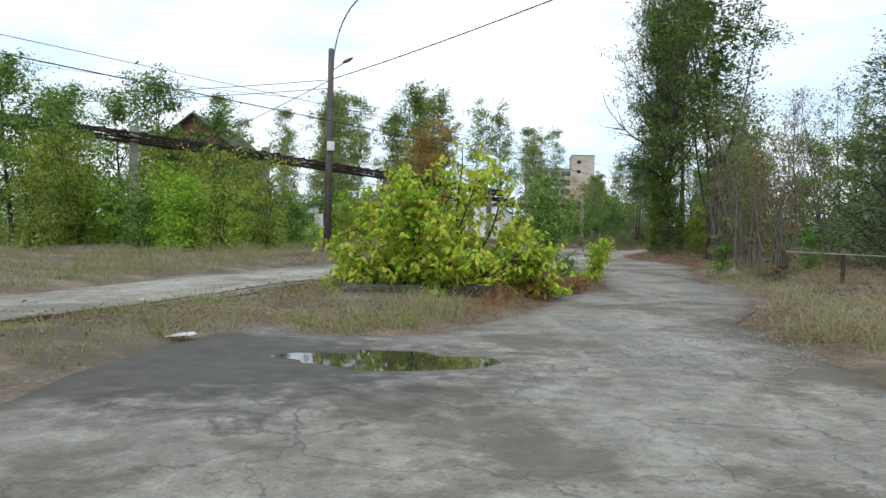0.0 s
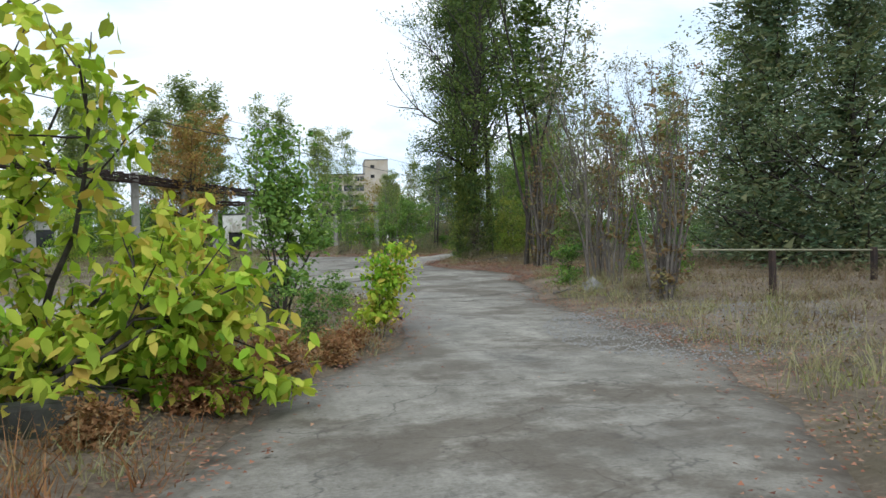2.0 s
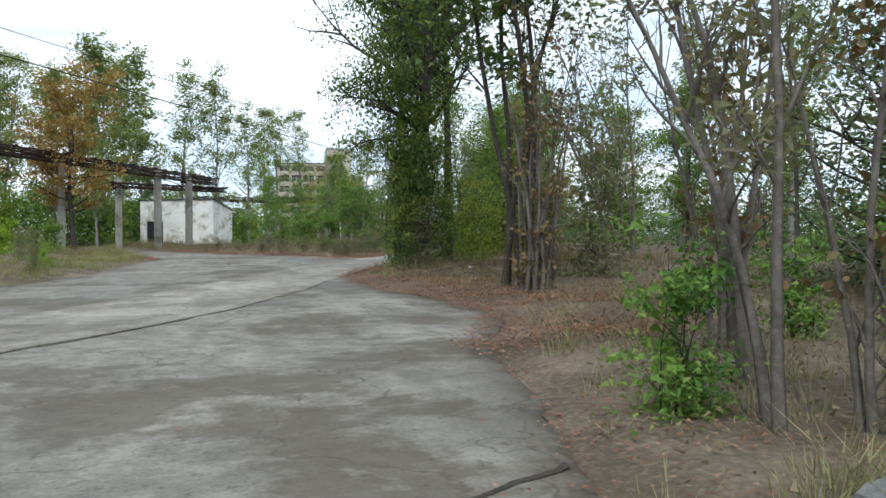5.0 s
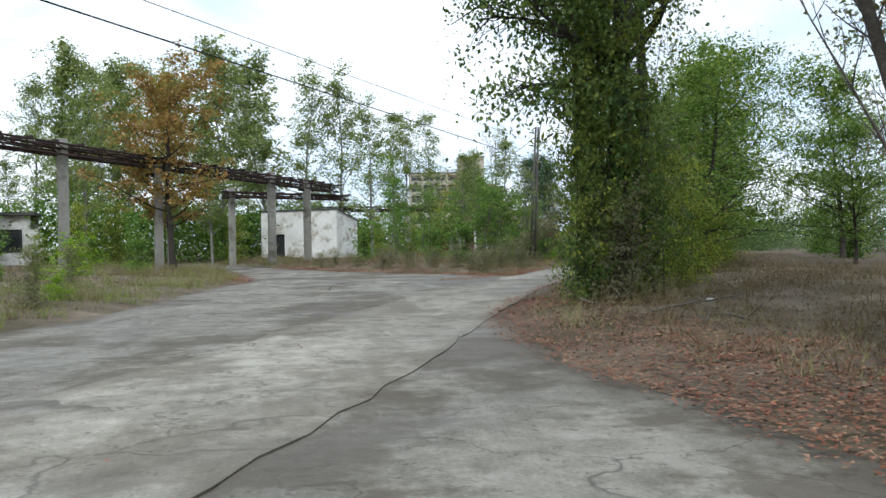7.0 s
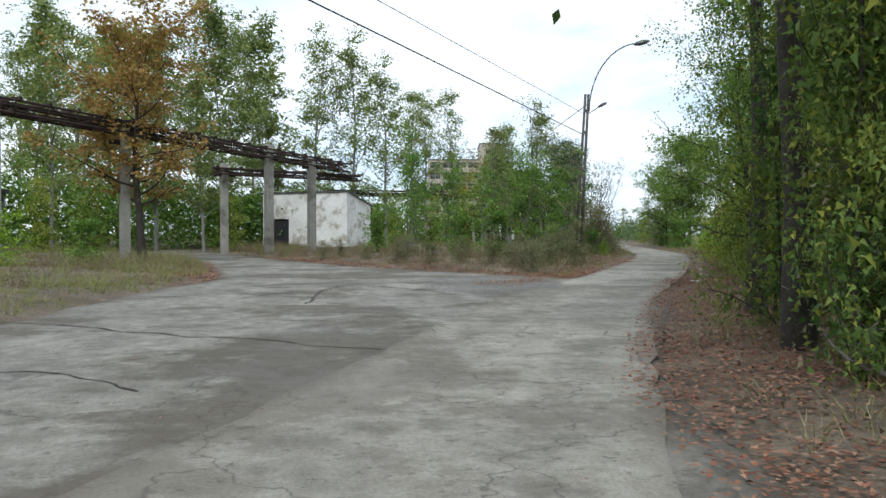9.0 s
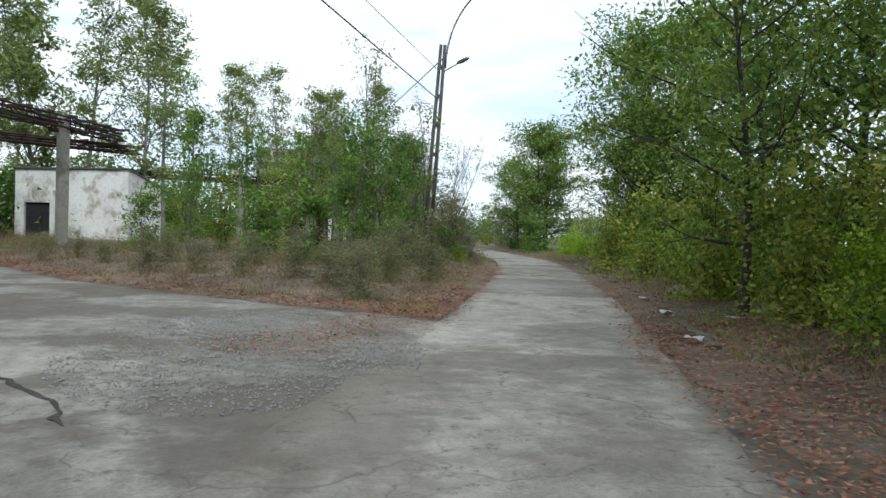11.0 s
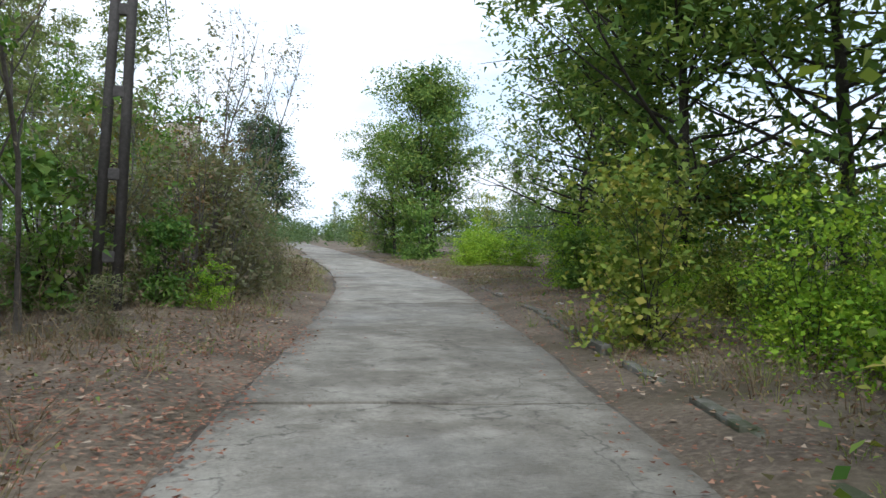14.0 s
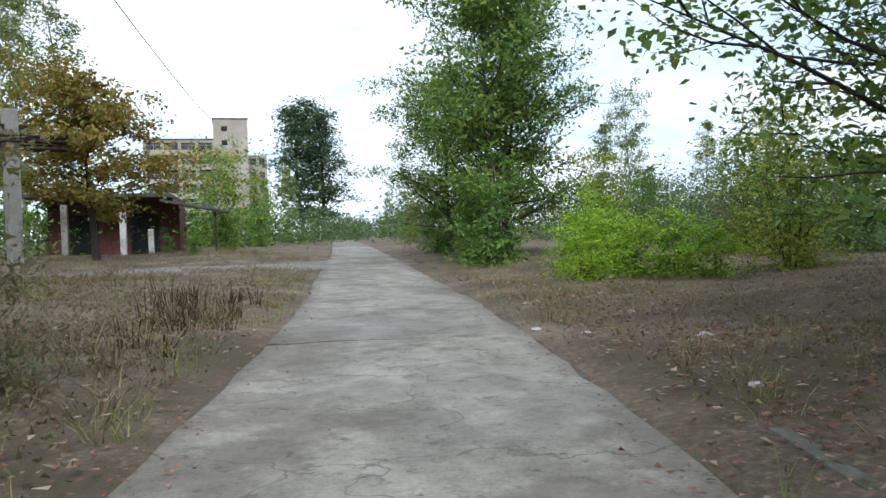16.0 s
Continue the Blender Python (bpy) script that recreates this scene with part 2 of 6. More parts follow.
M_DARKKERB = surface("dark_stained_concrete", (0.030, 0.029, 0.024), (0.060, 0.058, 0.048), (0.096, 0.093, 0.081), 1.2, 14.0, 0.85, 0.01, stain=(0.036, 0.042, 0.024), stain_scale=1.4)
M_JOINT = surface("packed_joint_soil", (0.022, 0.018, 0.014), (0.045, 0.037, 0.028), (0.09, 0.078, 0.06), 3.0, 24.0, 0.95, 0.02)
M_RUBBISH = surface("weathered_pale_scrap", (0.28, 0.26, 0.23), (0.42, 0.40, 0.37), (0.58, 0.56, 0.53), 5.0, 30.0, 0.8, 0.004)
M_BOX = surface("light_grey_box_paint", (0.40, 0.41, 0.42), (0.50, 0.51, 0.52), (0.58, 0.59, 0.60), 3.0, 20.0, 0.6, 0.002)

F_LIME = foliage("box_elder_leaves", (0.085, 0.20, 0.015), (0.25, 0.46, 0.026), (0.37, 0.57, 0.042), (0.56, 0.65, 0.085), (0.60, 0.40, 0.09), through_light=0.40)
F_GREEN = foliage("shrub_leaves", (0.030, 0.082, 0.020), (0.092, 0.195, 0.040), (0.145, 0.265, 0.052), (0.29, 0.39, 0.085), through_light=0.36)
F_LIMESHRUB = foliage("bright_shrub_leaves", (0.05, 0.135, 0.012), (0.18, 0.36, 0.026), (0.29, 0.47, 0.035), (0.47, 0.57, 0.06), through_light=0.38)
F_DARKSHRUB = foliage("dull_shrub_leaves", (0.138, 0.127, 0.086), (0.196, 0.201, 0.115), (0.299, 0.230, 0.172), (0.161, 0.230, 0.081), through_light=0.45)
F_IVY = foliage("ivy_and_poplar_leaves", (0.024, 0.062, 0.022), (0.062, 0.135, 0.040), (0.105, 0.200, 0.052), (0.06, 0.12, 0.04), (0.38, 0.38, 0.06), through_light=0.32)
F_MAPLE = foliage("maple_leaves", (0.032, 0.080, 0.026), (0.100, 0.195, 0.050), (0.155, 0.270, 0.062), (0.33, 0.38, 0.085), through_light=0.40)
F_POPLAR = foliage("young_poplar_leaves", (0.100, 0.150, 0.052), (0.165, 0.225, 0.075), (0.250, 0.310, 0.105), (0.31, 0.33, 0.12), through_light=0.36)
F_DARKPOPLAR = foliage("tall_poplar_leaves", (0.034, 0.070, 0.026), (0.066, 0.118, 0.038), (0.142, 0.205, 0.056), (0.20, 0.24, 0.06), through_light=0.34)
F_RUST = foliage("rusty_leaves", (0.20, 0.12, 0.05), (0.34, 0.175, 0.065), (0.44, 0.235, 0.09), (0.25, 0.235, 0.07), (0.38, 0.31, 0.09), through_light=0.34)
F_ORANGE = foliage("autumn_chestnut_leaves", (0.12, 0.16, 0.035), (0.26, 0.19, 0.045), (0.31, 0.165, 0.05), (0.21, 0.11, 0.04), (0.28, 0.27, 0.05), through_light=0.32)
F_BLUEPOPLAR = foliage("blue_green_poplar_leaves", (0.055, 0.098, 0.058), (0.095, 0.150, 0.085), (0.150, 0.205, 0.105), through_light=0.36)
F_FRESH = foliage("fresh_green_leaves", (0.045, 0.100, 0.018), (0.118, 0.215, 0.034), (0.185, 0.300, 0.048), (0.36, 0.42, 0.08), (0.42, 0.36, 0.08), through_light=0.38)
F_PALELITTER = foliage("bleached_fallen_leaves", (0.24, 0.17, 0.11), (0.38, 0.29, 0.20), (0.50, 0.42, 0.32), (0.20, 0.11, 0.06), through_light=0.05, roughness=0.75)
F_DRY = foliage("dry_brown_leaves", (0.14, 0.085, 0.045), (0.22, 0.13, 0.07), (0.16, 0.17, 0.06), through_light=0.2)
F_DARKPINE = foliage("dark_bluish_leaves", (0.050, 0.092, 0.058), (0.098, 0.155, 0.085), (0.170, 0.225, 0.115), (0.22, 0.21, 0.10), through_light=0.36)
F_LITTER = foliage("fallen_leaves", (0.085, 0.036, 0.025), (0.23, 0.088, 0.05), (0.32, 0.14, 0.082), (0.46, 0.28, 0.18), (0.15, 0.07, 0.045), through_light=0.05, roughness=0.75)
F_STRAW = foliage("straw_grass", (0.175, 0.150, 0.075), (0.285, 0.250, 0.130), (0.42, 0.372, 0.225), (0.150, 0.185, 0.06), through_light=0.22)
F_GRASS = foliage("green_grass", (0.091, 0.156, 0.033), (0.156, 0.234, 0.046), (0.247, 0.299, 0.078), (0.351, 0.325, 0.130), through_light=0.3)
F_WEED = foliage("brown_weeds", (0.1, 0.072, 0.045), (0.18, 0.135, 0.082), (0.29, 0.23, 0.145), (0.14, 0.145, 0.065), (0.17, 0.1, 0.065), through_light=0.2)
F_FERN = foliage("rusty_fern_leaves", (0.11, 0.045, 0.02), (0.24, 0.10, 0.04), (0.36, 0.18, 0.08), (0.30, 0.22, 0.10), through_light=0.25)
F_DOCK = foliage("dark_dock_stalks", (0.03, 0.02, 0.014), (0.055, 0.034, 0.024), (0.08, 0.05, 0.035), through_light=0.05)
F_FAR = foliage("distant_leaves", (0.06, 0.10, 0.045), (0.10, 0.15, 0.062), (0.15, 0.20, 0.085))

m, n, l, p = material("still_water", 0.03, 0.0, 0.5)
p.inputs["Base Color"].default_value = (0.035, 0.03, 0.024, 1)
bump(n, l, p, noise_at(n, l, n.new("ShaderNodeNewGeometry").outputs["Position"], 3.0, 2.0), 0.05, 0.01)
M_WATER = m
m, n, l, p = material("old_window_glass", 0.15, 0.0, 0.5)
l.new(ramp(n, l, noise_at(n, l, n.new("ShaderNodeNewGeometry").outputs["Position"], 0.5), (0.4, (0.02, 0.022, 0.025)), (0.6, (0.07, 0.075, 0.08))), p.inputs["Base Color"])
M_GLASS = m

# ---- small builders ----


def link_mesh(name, verts, faces, mat, smooth=False):
    me = bpy.data.meshes.new(name)
    me.from_pydata([tuple(v) for v in verts], [], faces)
    me.materials.append(mat)
    if smooth:
        me.polygons.foreach_set("use_smooth", [True] * len(me.polygons))
    me.update()
    return me


def quad_mesh(name, pieces, mat):
    """A mesh from an array of loose three- or four-cornered pieces (count, corners, 3)."""
    me = bpy.data.meshes.new(name)
    k, c = pieces.shape[:2]
    me.vertices.add(c * k)
    me.vertices.foreach_set("co", np.ascontiguousarray(pieces, np.float32).ravel())
    me.loops.add(c * k)
    me.loops.foreach_set("vertex_index", np.arange(c * k, dtype=np.int32))
    me.polygons.add(k)
    me.polygons.foreach_set("loop_start", np.arange(0, c * k, c, dtype=np.int32))
    me.polygons.foreach_set("loop_total", np.full(k, c, np.int32))
    me.materials.append(mat)
    me.update(calc_edges=True)
    me.validate()
    return me


def thing(name, label, category, group="", kind=""):
    return tagged(new(name), label, category, group, kind)


def part(name, bm, mat, parent, label=""):
    me = bpy.data.meshes.new(name)
    bm.to_mesh(me)
    bm.free()
    me.materials.append(mat)
    ob = new(name, me)
    ob.parent = parent
    return tagged(ob, label)


def part_mesh(name, me, parent, label=""):
    ob = new(name, me)
    ob.parent = parent
    return tagged(ob, label)


def add_box(bm, centre, size, rot=0.0, bevel=0.0):
    """A box in plan turned by rot degrees; edges bevelled."""
    made = bmesh.ops.create_cube(bm, size=1.0, matrix=pose(*centre, 0, 0, rot) @ Matrix.Diagonal((*size, 1)))
    if bevel:
        edges = list({e for v in made["verts"] for e in v.link_edges})
        bmesh.ops.bevel(bm, geom=edges, offset=bevel, segments=2, affect="EDGES", profile=0.6)
    return bm


def box(centre, size, rot=0.0, bevel=0.0):
    return add_box(bmesh.new(), centre, size, rot, bevel)


def add_tube(bm, pts, radii, sides=8, caps=True):
    """A round bar along points with a radius at each."""
    pts = [Vector(q) for q in pts]
    rings = []
    for i, q in enumerate(pts):
        d = (pts[min(i + 1, len(pts) - 1)] - pts[max(i - 1, 0)]).normalized()
        u = d.cross(Vector((0, 0, 1)) if abs(d.z) < 0.95 else Vector((1, 0, 0))).normalized()
        w = d.cross(u)
        r = radii[i] if isinstance(radii, (list, tuple)) else radii
        rings.append([bm.verts.new(q + u * (r * math.cos(2 * math.pi * k / sides)) + w * (r * math.sin(2 * math.pi * k / sides))) for k in range(sides)])
    for a, b in zip(rings, rings[1:]):
        for k in range(sides):
            f = bm.faces.new((a[k], a[(k + 1) % sides], b[(k + 1) % sides], b[k]))
            f.smooth = True
    if caps:
        bm.faces.new(rings[0][::-1])
        bm.faces.new(rings[-1])
    return bm


def tube(pts, radii, sides=8):
    return add_tube(bmesh.new(), pts, radii, sides)


def sagging(a, b, sag, steps=14):
    a, b = Vector(a), Vector(b)
    return [a.lerp(b, i / steps) - Vector((0, 0, sag * 4 * (i / steps) * (1 - i / steps))) for i in range(steps + 1)]


# ---- the plan: paved yard, lane, verges ----
YARD = [(-3.2, -14), (3.4, -14), (4.0, 6), (4.5, 12.3), (5.6, 14.3), (6.7, 17), (7.6, 24), (8.6, 27), (9.6, 31), (10.7, 33.5),
        (11, 36), (10.3, 41), (10.4, 44), (11, 47.5), (13.9, 54.6), (15.3, 57.8), (14.9, 61), (14.0, 63.6), (12.4, 65.2), (10.6, 67.8), (8.3, 71.3),
        (3.6, 82.5), (-1, 94), (-6, 106), (-10, 104), (-4, 90), (2, 75), (4.4, 63.4), (3.6, 57.8), (3.2, 50.3), (2.6, 47)]
YARD += [(1.8, 43), (0.2, 38), (-2.4, 32), (-5.4, 25), (-6.9, 19.8), (-7.3, 14.4), (-9, 9), (-13, 3), (-17, -3), (-14, -6),
         (-9, 1), (-6.3, 8), (-5, 12), (-4, 14.7), (-3.1, 19.6), (-1.5, 25), (1, 29.5), (3.5, 29), (4.6, 26.7), (4.9, 24.5),
         (3.9, 19.1), (2.4, 16.4), (1, 12.4), (-0.3, 10.1), (-1.3, 9.9), (-2.5, 11), (-3.2, 8)]
LANE = [(12.4, 55.5), (14.6, 60), (17, 65), (19.3, 70), (22.75, 78), (25.9, 86), (28.4, 94), (30.7, 103), (33.5, 114), (37.5, 130),
        (41.5, 147), (49.6, 181), (60, 225)]
STRIP = [(-15.5, -4.5), (-11, 2), (-7.7, 8.5), (-6.2, 13.2), (-4.9, 19), (-2.6, 24.5), (0.4, 28.8), (3.2, 32.3), (5.5, 36.4), (7.3, 41), (8.7, 45.3), (10.3, 49.8)]
APRON = [(31.5, 112), (24, 113)]


def spline(points, step=1.0):
    """Catmull-Rom through plan points."""
    P = [Vector((*q, 0)) for q in points]
    P = [2 * P[0] - P[1]] + P + [2 * P[-1] - P[-2]]
    out = []
    for a, b, c, d in zip(P, P[1:], P[2:], P[3:]):
        k = max(2, int((c - b).length / step))
        for i in range(k):
            t = i / k
            out.append(0.5 * ((2 * b) + (c - a) * t + (2 * a - 5 * b + 4 * c - d) * t * t + (3 * b - a - 3 * c + d) * t ** 3))
    out.append(P[-2])
    return np.array([(v.x, v.y) for v in out])


LANE_LINE = spline(LANE, 1.5)


def to_line(x, y, line):
    """Distance in plan to a polyline."""
    best = np.full(np.shape(x), 1e9)
    for (ax, ay), (bx, by) in zip(line[:-1], line[1:]):
        dx, dy = bx - ax, by - ay
        t = np.clip(((x - ax) * dx + (y - ay) * dy) / (dx * dx + dy * dy + 1e-12), 0, 1)
        best = np.minimum(best, np.hypot(x - ax - t * dx, y - ay - t * dy))
    return best


def paved(x, y):
    """Signed distance to the paving: below zero on it."""
    x, y = np.asarray(x, float), np.asarray(y, float)
    ring = YARD + YARD[:1]
    d = to_line(x, y, ring)
    inside = np.zeros(x.shape, bool)
    for (ax, ay), (bx, by) in zip(ring[:-1], ring[1:]):
        cross = (ay > y) != (by > y)
        inside ^= cross & (x < (bx - ax) * (y - ay) / (by - ay + 1e-12) + ax)
    d = np.where(inside, -d, d)
    d = np.minimum(d, to_line(x, y, LANE_LINE) - 1.46)
    d = np.minimum(d, to_line(x, y, APRON) - 3.6)
    wob = 0.035 * np.sin(x * 2.1 + 1.3 * np.sin(y * 1.7)) + 0.02 * np.sin(y * 3.3 + 2.0 * np.sin(x * 1.1)) + 0.008 * np.sin(x * 8.0 + 3 * np.sin(y * 5.0))
    return d + wob


def swell(x, y):
    return 0.05 * np.sin(x * 0.7 + np.sin(y * 0.5)) + 0.04 * np.sin(y * 1.1 + 1.7 * np.sin(x * 0.6)) + 0.02 * np.sin(x * 3.1) * np.sin(y * 2.7)


def ground_z(x, y):
    s = paved(x, y)
    bank = np.clip((s + 0.1) / 0.5, 0, 1) * 0.07 + np.clip((s - 0.4) / 5.0, 0, 1) * 0.22
    return np.where(s < -0.1, -0.07, -0.07 + bank + 0.05 * np.clip(s + 0.1, 0, 0.4) + swell(x, y) * np.clip(s, 0, 1))


def zg(x, y):
    return float(ground_z(np.array([x]), np.array([y]))[0])


def build_ground():
    xs = np.concatenate([[-3000, -1200, -500, -250, -140, -90, -60], np.arange(-44, -20, 2), np.arange(-20, 50.1, 0.5), np.arange(52, 73, 2), [82, 100, 140, 220, 400, 1000, 3000]])
    ys = np.concatenate([[-3000, -1000, -300, -120, -60, -35], np.arange(-22, 4, 1.0), np.arange(4, 112, 0.5), np.arange(112, 140.1, 1.0), np.arange(142, 232, 2), [260, 320, 450, 800, 1600, 3500]])
    X, Y = np.meshgrid(xs, ys)
    Z = ground_z(X.ravel(), Y.ravel())
    V = np.stack([X.ravel(), Y.ravel(), Z], 1)
    nx, ny = len(xs), len(ys)
    I = np.arange(nx * ny).reshape(ny, nx)
    F = np.stack([I[:-1, :-1].ravel(), I[:-1, 1:].ravel(), I[1:, 1:].ravel(), I[1:, :-1].ravel()], 1)
    me = bpy.data.meshes.new("ground")
    me.from_pydata(V.tolist(), [], F.tolist())
    me.polygons.foreach_set("use_smooth", [True] * len(me.polygons))
    me.materials.append(M_SOIL)
    return tagged(new("ground", me), "brown soil verge with thin grass and dead weeds", "ground", kind="structure")


def road_z(x, y):
    """Gentle waves of the old paving, with the hollow of the puddle."""
    z = 0.018 * np.sin(x * 0.9 + np.sin(y * 0.6)) * np.sin(y * 0.75) + 0.006 * np.sin(x * 3.7 + 2 * np.sin(y * 2.9))
    return z - 0.05 * np.exp(-(((x + 0.45) / 1.0) ** 2 + ((y - 7.95) / 0.55) ** 2))


def build_paving():
    h = 0.25
    xs, ys = np.arange(-18, 66, h), np.arange(-15, 228, h)
    X, Y = np.meshgrid(xs, ys)
    S = paved(X.ravel(), Y.ravel()).reshape(X.shape)
    keep = (S[:-1, :-1] < 0) | (S[:-1, 1:] < 0) | (S[1:, 1:] < 0) | (S[1:, :-1] < 0)
    gy, gx = np.gradient(S, h)
    ln = np.maximum(np.hypot(gx, gy), 0.4)
    out = np.clip(S, 0, 0.6)
    PX, PY = X - gx / ln * out, Y - gy / ln * out
    Z = road_z(X, Y) - np.clip(S + 0.12, 0, 0.12) * 0.25
    ny, nx = X.shape
    I = np.arange(nx * ny).reshape(ny, nx)
    F = np.stack([I[:-1, :-1][keep], I[:-1, 1:][keep], I[1:, 1:][keep], I[1:, :-1][keep]], 1)
    used = np.unique(F)
    remap = np.zeros(nx * ny, int)
    remap[used] = np.arange(len(used))
    V = np.stack([PX.ravel(), PY.ravel(), Z.ravel()], 1)[used]
    me = bpy.data.meshes.new("road")
    me.from_pydata(V.tolist(), [], remap[F].tolist())
    me.polygons.foreach_set("use_smooth", [True] * len(me.polygons))
    dirt = me.attributes.new("edge_dirt", "FLOAT", "POINT")
    dirt.data.foreach_set("value", np.exp(-np.clip(-S.ravel()[used], 0, 9) / 0.28).astype(np.float32))
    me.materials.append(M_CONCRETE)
    return tagged(new("road", me), "cracked grey concrete yard and single-track lane with crumbling edges", "road", kind="structure")


ground = build_ground()
road = build_paving()


def lay_slabs(line, half, length, start, seed):
    """A strip of cast slabs end to end along a line: each one lies a little off its neighbours, with chipped edges."""
    rng = np.random.default_rng(seed)
    run = np.concatenate([[0], np.cumsum(np.hypot(*np.diff(line, axis=0).T))])
    at = start
    while at + length < run[-1]:
        ln = length + rng.uniform(-0.25, 0.25)
        u = np.linspace(at + 0.01, at + ln - 0.01, 15)
        x, y = np.interp(u, run, line[:, 0]), np.interp(u, run, line[:, 1])
        dx, dy = np.interp(u + 0.3, run, line[:, 0]) - np.interp(u - 0.3, run, line[:, 0]), np.interp(u + 0.3, run, line[:, 1]) - np.interp(u - 0.3, run, line[:, 1])
        dn = np.hypot(dx, dy)
        nx, ny = dy / dn, -dx / dn
        w = np.linspace(-1, 1, 11)
        chip = rng.uniform(0, 1, (15, 2)) ** 2 * 0.09
        W = w[None, :] * half - np.where(w < 0, w, 0)[None, :] ** 9 * chip[:, :1] - np.where(w > 0, w, 0)[None, :] ** 9 * chip[:, 1:]
        fore = np.zeros((15, 11))
        fore[0], fore[-1] = rng.uniform(0, 1, 11) ** 3 * 0.03, -rng.uniform(0, 1, 11) ** 3 * 0.03
        X = x[:, None] + nx[:, None] * W + (dx / dn)[:, None] * fore
        Y = y[:, None] + ny[:, None] * W + (dy / dn)[:, None] * fore
        tip, roll = rng.normal(size=2) * 0.004
        Z = road_z(X, Y) + 0.016 + tip * np.linspace(-1, 1, 15)[:, None] + roll * w[None, :]
        V = np.stack([X.ravel(), Y.ravel(), Z.ravel()], 1)
        I = np.arange(165).reshape(15, 11)
        F = np.stack([I[:-1, :-1].ravel(), I[:-1, 1:].ravel(), I[1:, 1:].ravel(), I[1:, :-1].ravel()], 1).tolist()
        rim = np.concatenate([I[0], I[1:, -1], I[-1, -2::-1], I[-2:0:-1, 0]])
        low = V[rim] + np.array([0, 0, -0.07])
        k = len(rim)
        F += [[int(rim[(i + 1) % k]), int(rim[i]), 165 + i, 165 + (i + 1) % k] for i in range(k)]
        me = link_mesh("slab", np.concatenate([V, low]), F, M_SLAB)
        edge = half - np.abs(W)
        grime = np.concatenate([np.exp(-edge.ravel() / 0.14) * 0.6, np.ones(k)])
        me.attributes.new("edge_dirt", "FLOAT", "POINT").data.foreach_set("value", grime.astype(np.float32))
        rub = np.exp(-((np.abs(W) - 0.72) / 0.3) ** 2) * 0.7 + np.exp(-(W / 0.35) ** 2) * 0.5
        me.attributes.new("wheel_wear", "FLOAT", "POINT").data.foreach_set("value", np.concatenate([rub.ravel(), np.zeros(k)]).astype(np.float32))
        part_mesh("slab", me, road)
        at += ln


lay_slabs(spline(STRIP + LANE, 0.5), 1.43, 8.6, 2.6, 3)

# ---- plants ----


def leaf_quads(rng, centres, size, droop=0.3, flat=0.6, wide=0.34, plain=False):
    """Rounded leaves, slightly cupped, at the given places; plain ones have three corners, diamonds four."""
    k = len(centres)
    d = rng.normal(size=(k, 3))
    d[:, 2] = d[:, 2] * 0.6 - droop
    d /= np.linalg.norm(d, axis=1, keepdims=True)
    up = rng.normal(size=(k, 3)) * (1 - flat)
    up[:, 2] += flat
    side = np.cross(d, up)
    side /= np.maximum(np.linalg.norm(side, axis=1, keepdims=True), 1e-6)
    nrm = np.cross(side, d)
    L = (size * rng.uniform(0.65, 1.25, k))[:, None]
    a = centres
    c = centres + d * L
    b, e = [centres + d * L * 0.28 + side * L * wide * w + nrm * L * 0.06 for w in (0.92, -0.92)]
    f, g = [centres + d * L * 0.66 + side * L * wide * w + nrm * L * 0.08 for w in (0.82, -0.82)]
    if plain == "diamond":
        return np.stack([a, (b + f) / 2, c, (e + g) / 2], 1)
    if plain:
        return np.stack([a - side * L * wide * 0.8, a + side * L * wide * 0.8, c], 1)
    return np.stack([a, b, f, c, g, e], 1)


def unit(v):
    return v / max(1e-9, np.linalg.norm(v))


def limb(rng, start, way, length, lift, steps=5, wander=0.12):
    pts, d = [np.array(start, float)], unit(np.array(way, float))
    for _ in range(steps):
        d = unit(d + np.array([0, 0, lift / steps]) + rng.normal(size=3) * wander)
        pts.append(pts[-1] + d * length / steps)
    return pts


